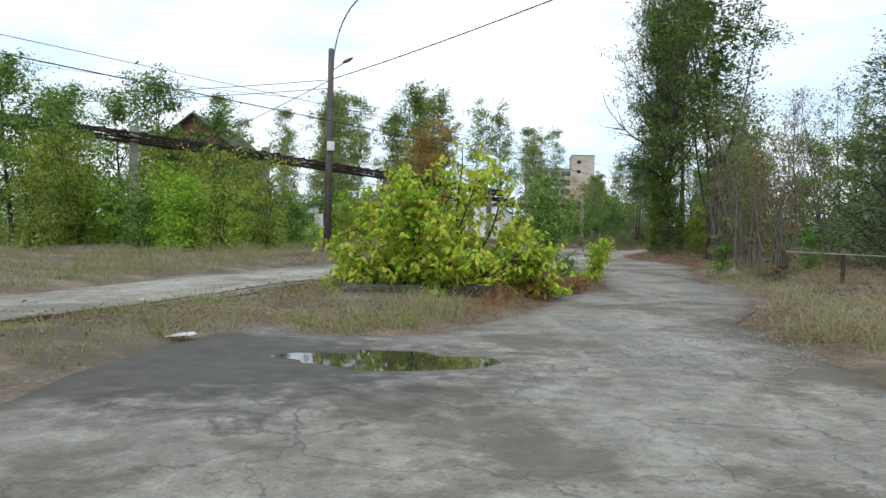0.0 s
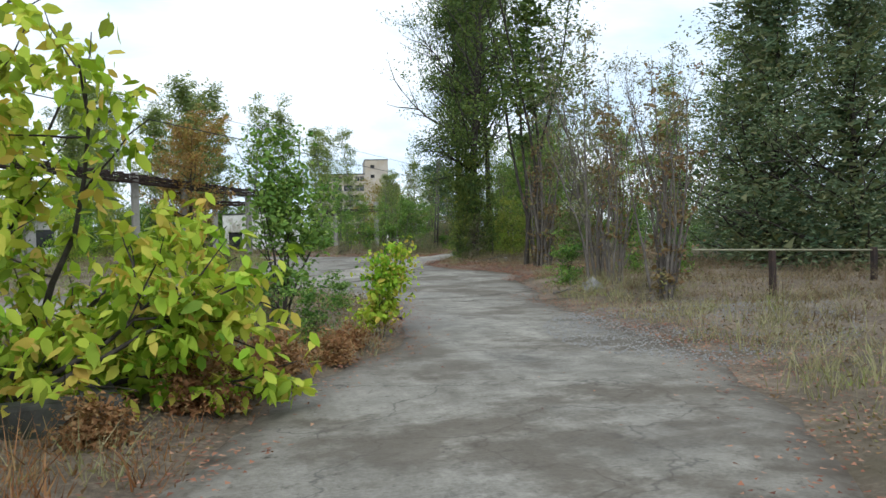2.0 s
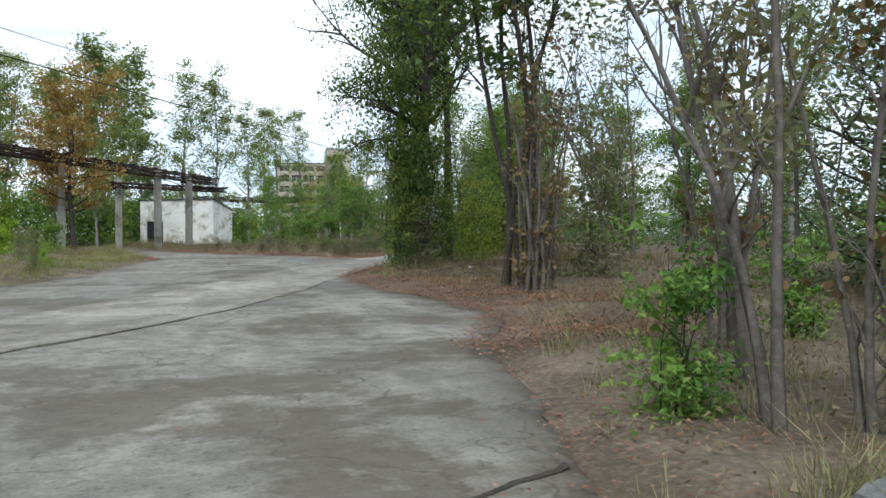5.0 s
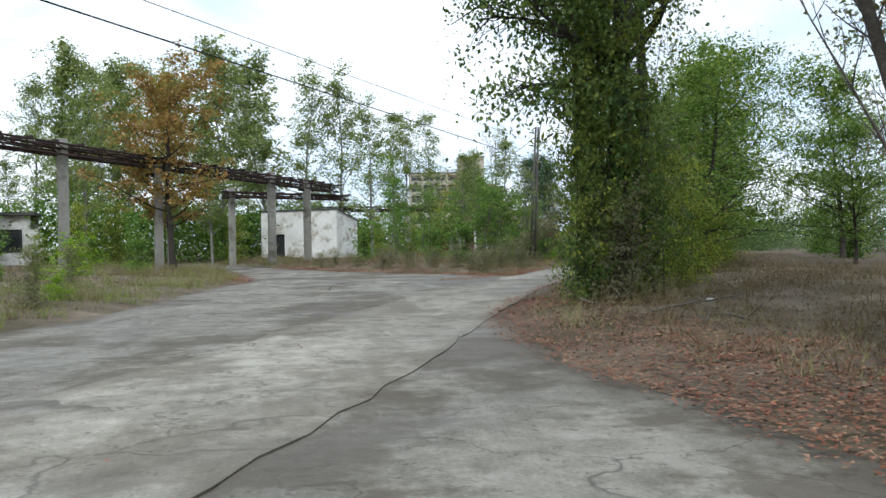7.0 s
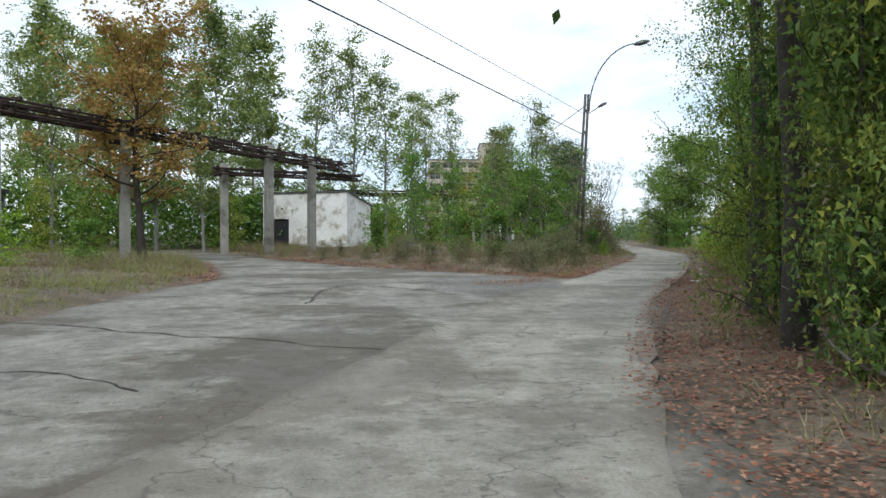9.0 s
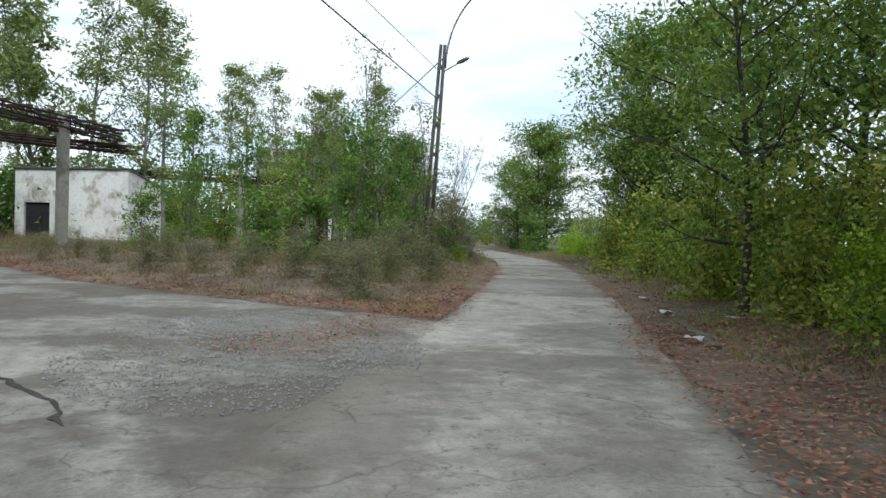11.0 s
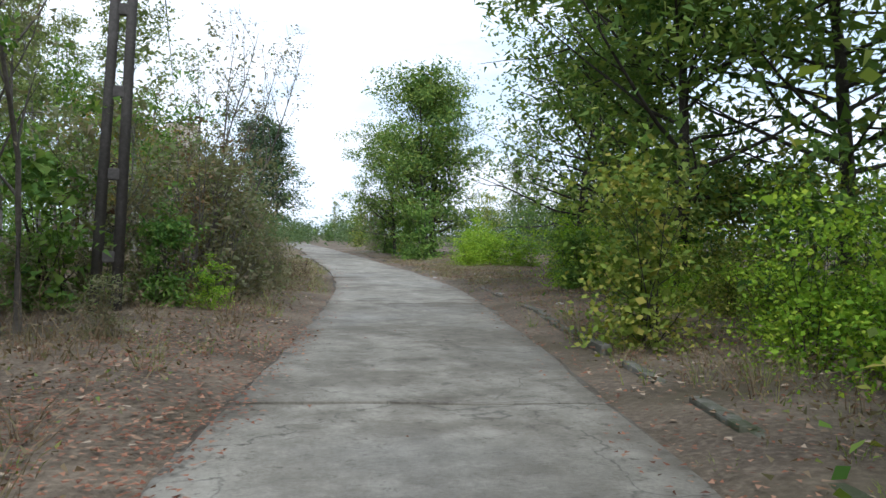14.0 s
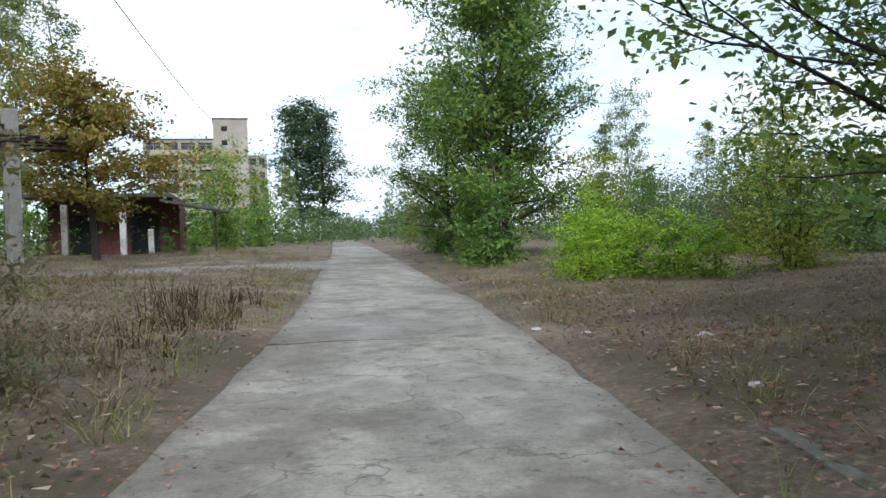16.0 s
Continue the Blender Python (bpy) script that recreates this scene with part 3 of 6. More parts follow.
def grow(seed, H, base, radius, limbs, elev, lift, trunks=1, lean=0.03, thick=0.016, subs=4, top=0.97, sub_len=0.4, min_r=0.006, sides=(7, 5, 4), extra=(), bare=0.0):
    """Trunk, limbs and twigs; returns the wood and the places where leaves sit."""
    rng = np.random.default_rng(seed)
    bm, spots = bmesh.new(), []
    for tr in range(trunks):
        az = rng.uniform(0, 6.283)
        foot = np.array([math.cos(az), math.sin(az), 0]) * (0.05 * H * (trunks > 1)) * rng.uniform(0.3, 1)
        foot[2] = -0.15
        way = np.array([math.cos(az) * lean * (4 if trunks > 1 else 1), math.sin(az) * lean * (4 if trunks > 1 else 1), 1])
        Ht = H * (1 if tr == 0 else rng.uniform(0.7, 0.98))
        axis = limb(rng, foot, way, Ht, 0.3, 9, 0.035 + 0.03 * (trunks > 1))
        r0 = thick * H / math.sqrt(trunks)
        rad = [max(min_r, r0 * (1.25 if i == 0 else 1) * (1 - 0.93 * i / 9)) for i in range(10)]
        add_tube(bm, axis, rad, sides[0], caps=False)
        axis = np.array(axis)
        nl = max(3, limbs // trunks)
        for i in range(nl):
            u = base + (top - base) * (i + rng.uniform(0, 0.8)) / nl
            f = u * 9
            j = min(8, int(f))
            at = axis[j] + (axis[j + 1] - axis[j]) * (f - j)
            v = (u - base) / (1 - base)
            a = i * 2.4 + rng.uniform(-0.5, 0.5) + tr
            e = radians(elev + (75 - elev) * 0.5 * v + rng.uniform(-10, 10))
            ln = radius(v) * H * rng.uniform(0.55, 1.3)
            pts = limb(rng, at, (math.cos(a) * math.cos(e), math.sin(a) * math.cos(e), math.sin(e)), ln, lift)
            r = max(min_r, r0 * (1 - u) * 0.45 + min_r)
            add_tube(bm, pts, [max(min_r * 0.6, r * (1 - 0.85 * q / 5)) for q in range(6)], sides[1], caps=False)
            pts = np.array(pts)
            spots += [pts[q] for q in (3, 4, 5)]
            for s in range(subs):
                q = rng.uniform(1.2, 4.9)
                j2 = int(q)
                at2 = pts[j2] + (pts[j2 + 1] - pts[j2]) * (q - j2)
                w = unit(pts[j2 + 1] - pts[j2]) + rng.normal(size=3) * 0.75
                p2 = limb(rng, at2, w, ln * sub_len * rng.uniform(0.6, 1.2), lift * 0.7, 3, 0.15)
                if rng.random() >= bare:
                    add_tube(bm, p2, [max(min_r * 0.5, r * 0.4 * (1 - 0.25 * z)) for z in range(4)], sides[2], caps=False)
                spots += p2[1:]
    for z, az, ln, rise in extra:
        pts = limb(rng, (0, 0, z), (math.cos(radians(az)), math.sin(radians(az)), rise), ln, -0.15, 7, 0.10)
        add_tube(bm, pts, [0.075 * (1 - 0.12 * q) for q in range(8)], 6, caps=False)
        pts = np.array(pts)
        for k in range(26):
            q = rng.uniform(3.2, 6.9)
            at2 = pts[int(q)] + (pts[int(q) + 1] - pts[int(q)]) * (q - int(q))
            p2 = limb(rng, at2, rng.normal(size=3) * 0.8 + unit(pts[-1] - pts[0]) * 0.6, rng.uniform(0.4, 0.9), 0.0, 3, 0.2)
            add_tube(bm, p2, [0.014, 0.011, 0.008, 0.006], 4, caps=False)
            spots += p2[1:]
    return bm, np.array(spots), rng


PROTO = {}
USED = {}


def make_tree(kind, seed, name, label, category, H, leaves, leaf, spread, mats, droop=0.3, flat=0.5, wide=0.34, hang=0.0, plain=False, skirt=0.0, per=26, clump=1.25, core=0.12, core_size=1.7, **shape):
    bm, spots, rng = grow(seed, H, **shape)
    count = max(12, int(leaves / per))
    hearts = spots[rng.integers(0, len(spots), count)] + rng.normal(size=(count, 3)) * spread * 0.6
    girth = spread * clump * rng.uniform(0.55, 1.45, count)
    pick = rng.integers(0, count, leaves)
    off = np.clip(rng.normal(size=(leaves, 3)), -1.7, 1.7) * girth[pick][:, None] * np.array([1.0, 1.0, 0.62])
    stray = rng.random(leaves) < 0.09
    centres = np.where(stray[:, None], spots[rng.integers(0, len(spots), leaves)] + np.clip(rng.normal(size=(leaves, 3)), -1.5, 1.5) * spread * 0.7, hearts[pick] + off)
    centres[:, 2] -= hang
    sizes = leaf * np.where(rng.random(leaves) < core, core_size, 1.0)
    inner = sizes > leaf * 1.2
    centres[inner, :2] *= rng.uniform(0.25, 0.75, int(inner.sum()))[:, None]
    low = rng.random(leaves) < skirt
    centres[low, 2] *= rng.uniform(0.0, 0.45, int(low.sum()))
    centres[:, 2] = np.maximum(centres[:, 2], 0.05)
    fit_z = H / np.quantile(centres[:, 2], 0.997)
    centres[:, 2] *= fit_z
    for v in bm.verts:
        v.co.z *= fit_z
    ob = thing(name, label, category)
    part("trunk", bm, mats[0], ob)
    part_mesh("crown", quad_mesh("crown", leaf_quads(rng, centres, sizes, droop, flat, wide, plain), mats[1]), ob)
    return ob


def egg(peak, low, power=1.0):
    return lambda v: low + (peak - low) * max(0.0, math.sin(math.pi * min(1.0, v ** power * 0.92 + 0.08)))


KINDS = {
    "young_poplar": dict(name="tree", label="slender young poplar with thin grey-green autumn foliage", category="tree", H=16, leaves=5600, leaf=0.215, spread=0.27, core=0.05, clump=1.15, bare=0.55,
                         plain=True, sides=(5, 4, 3), mats=(M_PALEBARK, F_POPLAR), base=0.2, radius=egg(0.19, 0.1, 0.75), limbs=30, elev=34, lift=0.55, subs=3, thick=0.010),
    "tall_poplar": dict(bare=0.5, name="tree", label="tall dark green poplar with upswept limbs", category="tree", H=17, leaves=15000, leaf=0.175, spread=0.26, core=0.2, clump=1.6, per=48,
                        plain=True, mats=(M_BARK, F_DARKPOPLAR), base=0.10, radius=egg(0.23, 0.12, 0.6), limbs=40, elev=34, lift=0.75, subs=4, thick=0.014, trunks=2, lean=0.015),
    "wayside_poplar": dict(name="tree", label="old spreading poplar with a dark trunk and drooping outer twigs", category="tree", H=16, leaves=16000, leaf=0.12, spread=0.22, plain="diamond", core=0.15, clump=1.7, per=46,
                           extra=((4.1, 168, 3.6, 0.08), (3.7, 195, 2.0, 0.1), (5.2, 165, 3.4, 0.12), (6.2, 150, 3.3, 0.05), (7.2, 180, 3.6, 0.1), (8.2, 160, 3.4, 0.1), (5.8, 190, 2.8, 0.2)), mats=(M_BARK, F_DARKPOPLAR), base=0.25, radius=egg(0.27, 0.2, 0.55), limbs=40, elev=24, lift=0.5, subs=6, thick=0.02, trunks=1, lean=0.02),
    "thin_poplar": dict(name="tree", label="tall thin poplar with grey trunks and scattered leaves", category="tree", H=17, leaves=14000, leaf=0.16, spread=0.24, core=0.14, clump=1.7, per=48,
                        plain=True, mats=(M_BARK, F_DARKPOPLAR), base=0.27, radius=egg(0.17, 0.10, 0.6), limbs=44, elev=44, lift=0.8, subs=4, thick=0.008, trunks=5, lean=0.006),
    "dark_poplar": dict(name="tree", label="full dark green poplar beside the lane", category="tree", H=19, leaves=9000, leaf=0.34, spread=0.42, core=0.04, clump=1.3,
                        plain=True, mats=(M_BARK, F_BLUEPOPLAR), base=0.14, radius=egg(0.19, 0.10, 0.6), limbs=40, elev=34, lift=0.8, subs=4, thick=0.012),
    "maple": dict(name="tree", label="rounded green maple with dense foliage", category="tree", H=10, leaves=6500, leaf=0.19, spread=0.24, clump=1.9, per=60, bare=0.4,
                  plain=True, sides=(5, 4, 3), mats=(M_BARK, F_MAPLE), base=0.18, radius=egg(0.32, 0.15, 0.7), limbs=26, elev=28, lift=0.45, subs=4, thick=0.014),
    "broad_maple": dict(name="tree", label="dark green broad-leaved maple with a tall crown", category="tree", H=10, leaves=12000, leaf=0.17, spread=0.2, bare=0.4, clump=2.1, per=75,
                        plain=True, mats=(M_BARK, F_MAPLE), base=0.16, radius=egg(0.36, 0.26, 0.6), limbs=38, elev=10, lift=0.4, subs=5, thick=0.013, flat=0.7),
    "small_tree": dict(bare=0.5, name="tree", label="small green tree with several thin stems", category="tree", H=5.5, leaves=3600, leaf=0.1, spread=0.14,
                       plain=True, sides=(5, 4, 3), mats=(M_DRYSTEM, F_GREEN), base=0.2, radius=egg(0.28, 0.14, 0.8), limbs=26, elev=40, lift=0.5, trunks=3, subs=4, thick=0.014),
    "sparse_tree": dict(bare=0.3, name="tree", label="thin tree with bare twigs and few leaves", category="tree", H=6.5, leaves=1100, leaf=0.085, spread=0.12,
                        plain=True, sides=(5, 4, 3), mats=(M_DRYSTEM, F_DARKSHRUB), base=0.25, radius=egg(0.2, 0.12, 0.8), limbs=24, elev=52, lift=0.5, trunks=2, subs=5, thick=0.010),
    "shrub_green": dict(name="shrub", label="dense green wild shrub on the verge", category="shrub", H=3, leaves=1950, leaf=0.140, spread=0.13,
                        plain=True, sides=(3, 3, 3), skirt=0.3, bare=0.9, mats=(M_BARK, F_GREEN), base=0.02, radius=egg(0.42, 0.36, 0.9), limbs=26, elev=35, lift=0.5, trunks=5, subs=2, thick=0.014),
    "tall_shrub": dict(name="shrub", label="tall green leafy thicket with thin stems", category="shrub", H=5, leaves=3432, clump=1.6, per=40, leaf=0.132, spread=0.16,
                       plain=True, sides=(3, 3, 3), skirt=0.22, bare=0.9, mats=(M_BARK, F_FRESH), base=0.02, radius=egg(0.34, 0.26, 0.9), limbs=32, elev=38, lift=0.5, trunks=6, subs=4, thick=0.012),
    "shrub_lime": dict(name="shrub", label="bright yellow-green bushy shrub", category="shrub", H=3, leaves=2964, leaf=0.121, spread=0.13,
                       plain=True, sides=(3, 3, 3), skirt=0.3, bare=0.9, mats=(M_BARK, F_LIMESHRUB), base=0.02, radius=egg(0.46, 0.42, 0.9), limbs=34, elev=30, lift=0.45, trunks=5, subs=3, thick=0.014),
    "shrub_dark": dict(name="shrub", label="dull grey-green thicket with dry stems", category="shrub", H=3, leaves=2808, leaf=0.095, spread=0.14,
                       plain=True, sides=(3, 3, 3), skirt=0.3, bare=0.9, mats=(M_DRYSTEM, F_DARKSHRUB), base=0.02, radius=egg(0.44, 0.4, 0.9), limbs=36, elev=38, lift=0.5, trunks=6, subs=4, thick=0.010),
    "rust_chestnut": dict(name="tree", label="rusty brown autumn tree with upswept bare limbs", category="tree", H=11.4, leaves=11000, leaf=0.19, spread=0.22, core=0.0, plain="diamond",
                          mats=(M_BARK, F_RUST), base=0.24, radius=egg(0.33, 0.26, 0.75), limbs=34, elev=18, lift=0.6, subs=6, thick=0.016),
    "orange_chestnut": dict(bare=0.5, name="tree", label="rounded chestnut in orange and green autumn leaf", category="tree", H=9.5, leaves=12000, leaf=0.2, spread=0.24, plain="diamond", clump=1.5, per=40,
                            mats=(M_BARK, F_ORANGE), base=0.30, radius=egg(0.40, 0.30, 0.75), limbs=36, elev=8, lift=0.45, subs=5, thick=0.016, droop=0.7),
    "dark_pine": dict(name="tree", label="big shadowy bluish-green tree behind the rail", category="tree", H=11, leaves=17000, leaf=0.125, spread=0.32, core=0.1, core_size=3.0, clump=1.3, bare=0.4, skirt=0.2, flat=0.25, droop=-0.2,
                      plain=True, sides=(5, 4, 3), mats=(M_BARK, F_DARKPINE), base=0.01, radius=lambda v: 0.05 + 0.26 * (1 - v) ** 0.75, limbs=56, elev=18, lift=0.4, subs=4, thick=0.014),
    "dry_tree": dict(name="tree", label="half-dead sapling cluster with grey stems and brown leaves", category="tree", H=5, leaves=950, leaf=0.085, spread=0.14, clump=1.0,
                     sides=(5, 4, 3), mats=(M_DRYSTEM, F_DRY), base=0.04, radius=egg(0.16, 0.14, 0.8), limbs=50, elev=68, lift=0.5, trunks=7, subs=3, thick=0.022, lean=0.012),
    "ivy_mass": dict(name="ivy", label="dark ivy and young growth climbing the poplar trunks", category="climber", H=8, leaves=12000, leaf=0.12, spread=0.17, core=0.2,
                     mats=(M_BARK, F_IVY), base=0.01, radius=egg(0.24, 0.17, 0.7), limbs=60, elev=18, lift=0.4, trunks=4, subs=5, thick=0.012, plain=True, sides=(5, 4, 3)),
    "dry_bush": dict(name="shrub", label="low rust-brown withered fern clump", category="shrub", H=0.6, leaves=2028, leaf=0.067, spread=0.07, plain=True, sides=(3, 3, 3),
                     bare=0.9, mats=(M_DRYSTEM, F_FERN), base=0.02, radius=egg(0.7, 0.6, 0.9), limbs=40, elev=40, lift=-0.2, trunks=6, subs=3, thick=0.01, skirt=0.3, min_r=0.002),
    "far_tree": dict(name="tree", label="distant tree at the edge of the woods", category="tree", H=12, leaves=800, leaf=0.5, spread=0.5, bare=0.8,
                     plain=True, sides=(5, 4, 3), mats=(M_BARK, F_FAR), base=0.12, radius=egg(0.28, 0.18, 0.7), limbs=16, elev=35, lift=0.4, subs=2, thick=0.012),
}
KINDS["near_green"] = dict(KINDS["shrub_green"], mats=(M_BARK, F_FRESH), plain="diamond", leaves=3300, leaf=0.098, clump=1.7, per=40, wide=0.38)
KINDS["near_lime"] = dict(KINDS["shrub_lime"], plain="diamond", leaves=3500, leaf=0.093, clump=1.7, per=40, wide=0.38)
KINDS["near_maple"] = dict(KINDS["broad_maple"], plain="diamond", leaves=12000, leaf=0.125, wide=0.42)
KINDS["high_poplar"] = dict(KINDS["tall_poplar"], label="tall dark green poplar with a high crown on a bare trunk", base=0.4, trunks=1)
KINDS["yard_poplar"] = dict(KINDS["young_poplar"], label="broad poplar in grey-green and yellowing leaf", leaves=9500, leaf=0.23, core=0.16, radius=egg(0.25, 0.14, 0.75), limbs=40)
COUNT = {"near_green": 3, "near_lime": 3, "shrub_green": 4, "young_poplar": 4, "yard_poplar": 3, "shrub_lime": 3, "shrub_dark": 3, "small_tree": 3, "broad_maple": 3, "far_tree": 4, "sparse_tree": 3, "maple": 2, "high_poplar": 3, "dark_pine": 2, "dry_tree": 3}


def plant(kind, x, y, h, wide=1.0, variant=None):
    """A plant of that kind, h metres tall, standing on the ground."""
    k = USED.get(kind, 0)
    USED[kind] = k + 1
    v = k % COUNT.get(kind, 1) if variant is None else variant
    s = h / KINDS[kind]["H"]
    turn = (k * 137.5 + 40) % 360
    m = pose(x, y, zg(x, y), 0, 0, turn) @ Matrix.Diagonal((s * wide, s * wide, s, 1))
    if (kind, v) not in PROTO:
        PROTO[kind, v] = make_tree(kind, 100 + 17 * v + 31 * sum(map(ord, kind)) % 997, **KINDS[kind])
        PROTO[kind, v].matrix_basis = m
        return PROTO[kind, v]
    proto = PROTO[kind, v]
    ob = copy_thing(proto, Matrix())
    ob.matrix_basis = m
    return ob


# ---- pipe bridge on concrete columns ----


def column(x, y, top, width=0.46, label="weathered square concrete column carrying the pipe bridge"):
    z0 = zg(x, y) - 0.3
    ob = thing("column", label, "column", "columns of the pipe bridge")
    ob.location = (x, y, 0)
    part("shaft", box((0, 0, (z0 + top) / 2), (width, width, top - z0), 26.8, 0.03), M_COLUMN, ob)
    part("bracket", box((0, 0, top - 0.72), (1.3, 0.22, 0.2), 26.8, 0.02), M_RUST, ob)
    return ob


def truss(a, b, z, height=0.5, width=0.75, label="rusted steel lattice bridge with loose pipes and cables", name="pipe_bridge", bend=0.0):
    """A long light girder: four chords, verticals, diagonals, crosspieces, pipes and drooping cables on top."""
    rng = random.Random(int(abs(a[0] * 31 + a[1] * 7)))
    a, b = Vector((*a, z)), Vector((*b, z + bend))
    d = (b - a).normalized()
    s = d.cross(Vector((0, 0, 1))).normalized()
    ln = (b - a).length
    ob = thing(name, label, "pipe bridge")
    for off in (-width / 2, width / 2):
        for up in (0, height):
            part("chord", tube([a + s * off + Vector((0, 0, up)), b + s * off + Vector((0, 0, up))], 0.055, 5), M_RUST, ob)
    steps = max(2, int(ln / 1.5))
    for off in (-width / 2, width / 2):
        bm = bmesh.new()
        for i in range(steps):
            p, q = a + d * (ln * i / steps) + s * off, a + d * (ln * (i + 1) / steps) + s * off
            add_tube(bm, [p, p + Vector((0, 0, height))], 0.035, 4)
            add_tube(bm, [p, q + Vector((0, 0, height))] if i % 2 else [p + Vector((0, 0, height)), q], 0.03, 4)
        part("lattice", bm, M_RUST, ob)
    for i in range(steps + 1):
        c = a + d * (ln * i / steps)
        bm = bmesh.new()
        add_box(bm, c + Vector((0, 0, height + 0.05)), (width + rng.uniform(0.3, 0.7), 0.1, 0.12), math.degrees(math.atan2(s.y, s.x)) + rng.uniform(-4, 4))
        part("crosspiece", bm, M_RUST, ob)
        part("crosspiece", box(c + Vector((0, 0, -0.02)), (width + 0.2, 0.08, 0.08), math.degrees(math.atan2(s.y, s.x))), M_RUST, ob)
    for k in range(4):
        off = -0.3 + 0.2 * k
        pts = []
        for i in range(steps + 1):
            pts.append(a + d * (ln * i / steps) + s * (off + rng.uniform(-0.05, 0.05)) + Vector((0, 0, 0.12 + 0.06 * k + rng.uniform(-0.06, 0.06))))
        part("pipe", tube(pts, 0.045 + 0.012 * (k % 2), 6), M_RUST, ob)
    return ob


BX, BY = Vector((-18.2, 46.6)), Vector((3.0, 88.6))


def on_bridge(y):
    return (-18.2 + (y - 46.6) * 0.505, y)


for y, top in ((35.0, 6.9), (46.7, 6.95), (57.3, 6.95), (72.2, 6.6), (88.6, 6.5), (93.0, 6.25)):
    column(*on_bridge(y), top)
truss(on_bridge(24), on_bridge(58), 6.0)
truss(on_bridge(58), on_bridge(97), 5.95, bend=-0.35)
column(*on_bridge(78.2), 6.1, 0.42)
column(-0.2, 92.5, 5.7, 0.42, "weathered square concrete column of the rear pipe row")
truss((-0.6, 91.8), (8.2, 97.6), 5.0, 0.35, 0.6, "rusted steel lattice of the rear pipe row")
column(14.8, 118.4, 5.4, 0.42, "weathered square concrete column behind the shrubs")
truss((5.0, 117.2), (22.6, 119.8), 4.9, 0.5, 0.7, "rusted steel lattice bridge behind the white hut")

# ---- buildings ----


def hut():
    """White one-storey hut with a roof that falls to the back."""
    ob = thing("hut", "small whitewashed hut with flaking plaster and a dark doorway", "hut")
    ob.matrix_basis = pose(7.3, 104.9, zg(7.3, 104.9), 0, 0, 148.0)
    L, D, hf, hb = 8.35, 3.6, 4.35, 3.35
    t = 0.3

    def slab_wall(name, pts, dy):
        bm = bmesh.new()
        f = [bm.verts.new(p) for p in pts]
        g = [bm.verts.new(Vector(p) + Vector(dy)) for p in pts]
        bm.faces.new(f)
        bm.faces.new(g[::-1])
        for i in range(len(f)):
            j = (i + 1) % len(f)
            bm.faces.new((f[j], f[i], g[i], g[j]))
        bmesh.ops.recalc_face_normals(bm, faces=bm.faces)
        return part(name, bm, M_WHITE, ob)

    z0 = -0.3
    door, dw = 5.7, 1.95
    slab_wall("wall", [(0, 0, z0), (door, 0, z0), (door, 0, hf), (0, 0, hf)], (0, -t, 0))
    slab_wall("wall", [(door + dw, 0, z0), (L, 0, z0), (L, 0, hf), (door + dw, 0, hf)], (0, -t, 0))
    slab_wall("wall", [(door, 0, 2.25), (door + dw, 0, 2.25), (door + dw, 0, hf), (door, 0, hf)], (0, -t, 0))
    slab_wall("wall", [(0, -t - 0.002, z0), (0, -D, z0), (0, -D, hb), (0, -t - 0.002, hf)], (t, 0, 0))
    slab_wall("wall", [(L, -t - 0.002, z0), (L, -D, z0), (L, -D, hb), (L, -t - 0.002, hf)], (-t, 0, 0))
    slab_wall("wall", [(t, -D, z0), (L - t, -D, z0), (L - t, -D, hb), (t, -D, hb)], (0, t, 0))
    part("door", box((door + dw / 2, -0.2, 0.98), (dw, 0.06, 2.5), 0, 0.01), M_DARK, ob, "dark weathered door")
    bm = bmesh.new()
    for dz in (0.0, 0.09):
        for x, y, z in ((-0.1, 0.14, hf + 0.04), (L + 0.1, 0.14, hf + 0.04), (L + 0.1, -D - 0.15, hb), (-0.1, -D - 0.15, hb)):
            bm.verts.new((x, y, z + dz))
    bm.verts.ensure_lookup_table()
    q = bm.verts
    for f in ((3, 2, 1, 0), (4, 5, 6, 7), (0, 1, 5, 4), (1, 2, 6, 5), (2, 3, 7, 6), (3, 0, 4, 7)):
        bm.faces.new([q[i] for i in f])
    part("roof", bm, M_ROOF, ob)
    return ob


hut()


def long_white():
    """Low white building behind the weeds with dark windows."""
    ob = thing("outbuilding", "long low whitewashed outbuilding with dark gaping windows", "building")
    ob.matrix_basis = pose(-23.6, 92.0, zg(-23.6, 92), 0, 0, 10.0)
    n, w, h = 7, 2.6, 3.7
    bm_base = box((0, 0, 0.35), (n * w, 0.35, 1.3), 0, 0.01)
    part("wall", bm_base, M_WHITE, ob)
    part("wall", box((0, 0, 3.2), (n * w, 0.35, 1.0), 0, 0.01), M_WHITE, ob)
    for i in range(n + 1):
        part("pier", box((-n * w / 2 + i * w, -0.004, 1.85), (1.0, 0.36, 1.70)), M_WHITE, ob)
    for i in range(n):
        part("window", box((-n * w / 2 + (i + 0.5) * w, 0.1, 1.85), (1.6, 0.05, 1.7)), M_GLASS, ob, "dark broken window")
    part("wall", box((0, 3.2, 1.7), (n * w, 0.35, 4.0)), M_WHITE, ob)
    part("roof", box((0, 1.6, h + 0.12), (n * w + 0.7, 4.4, 0.22), 0, 0.02), M_ROOF, ob)


long_white()


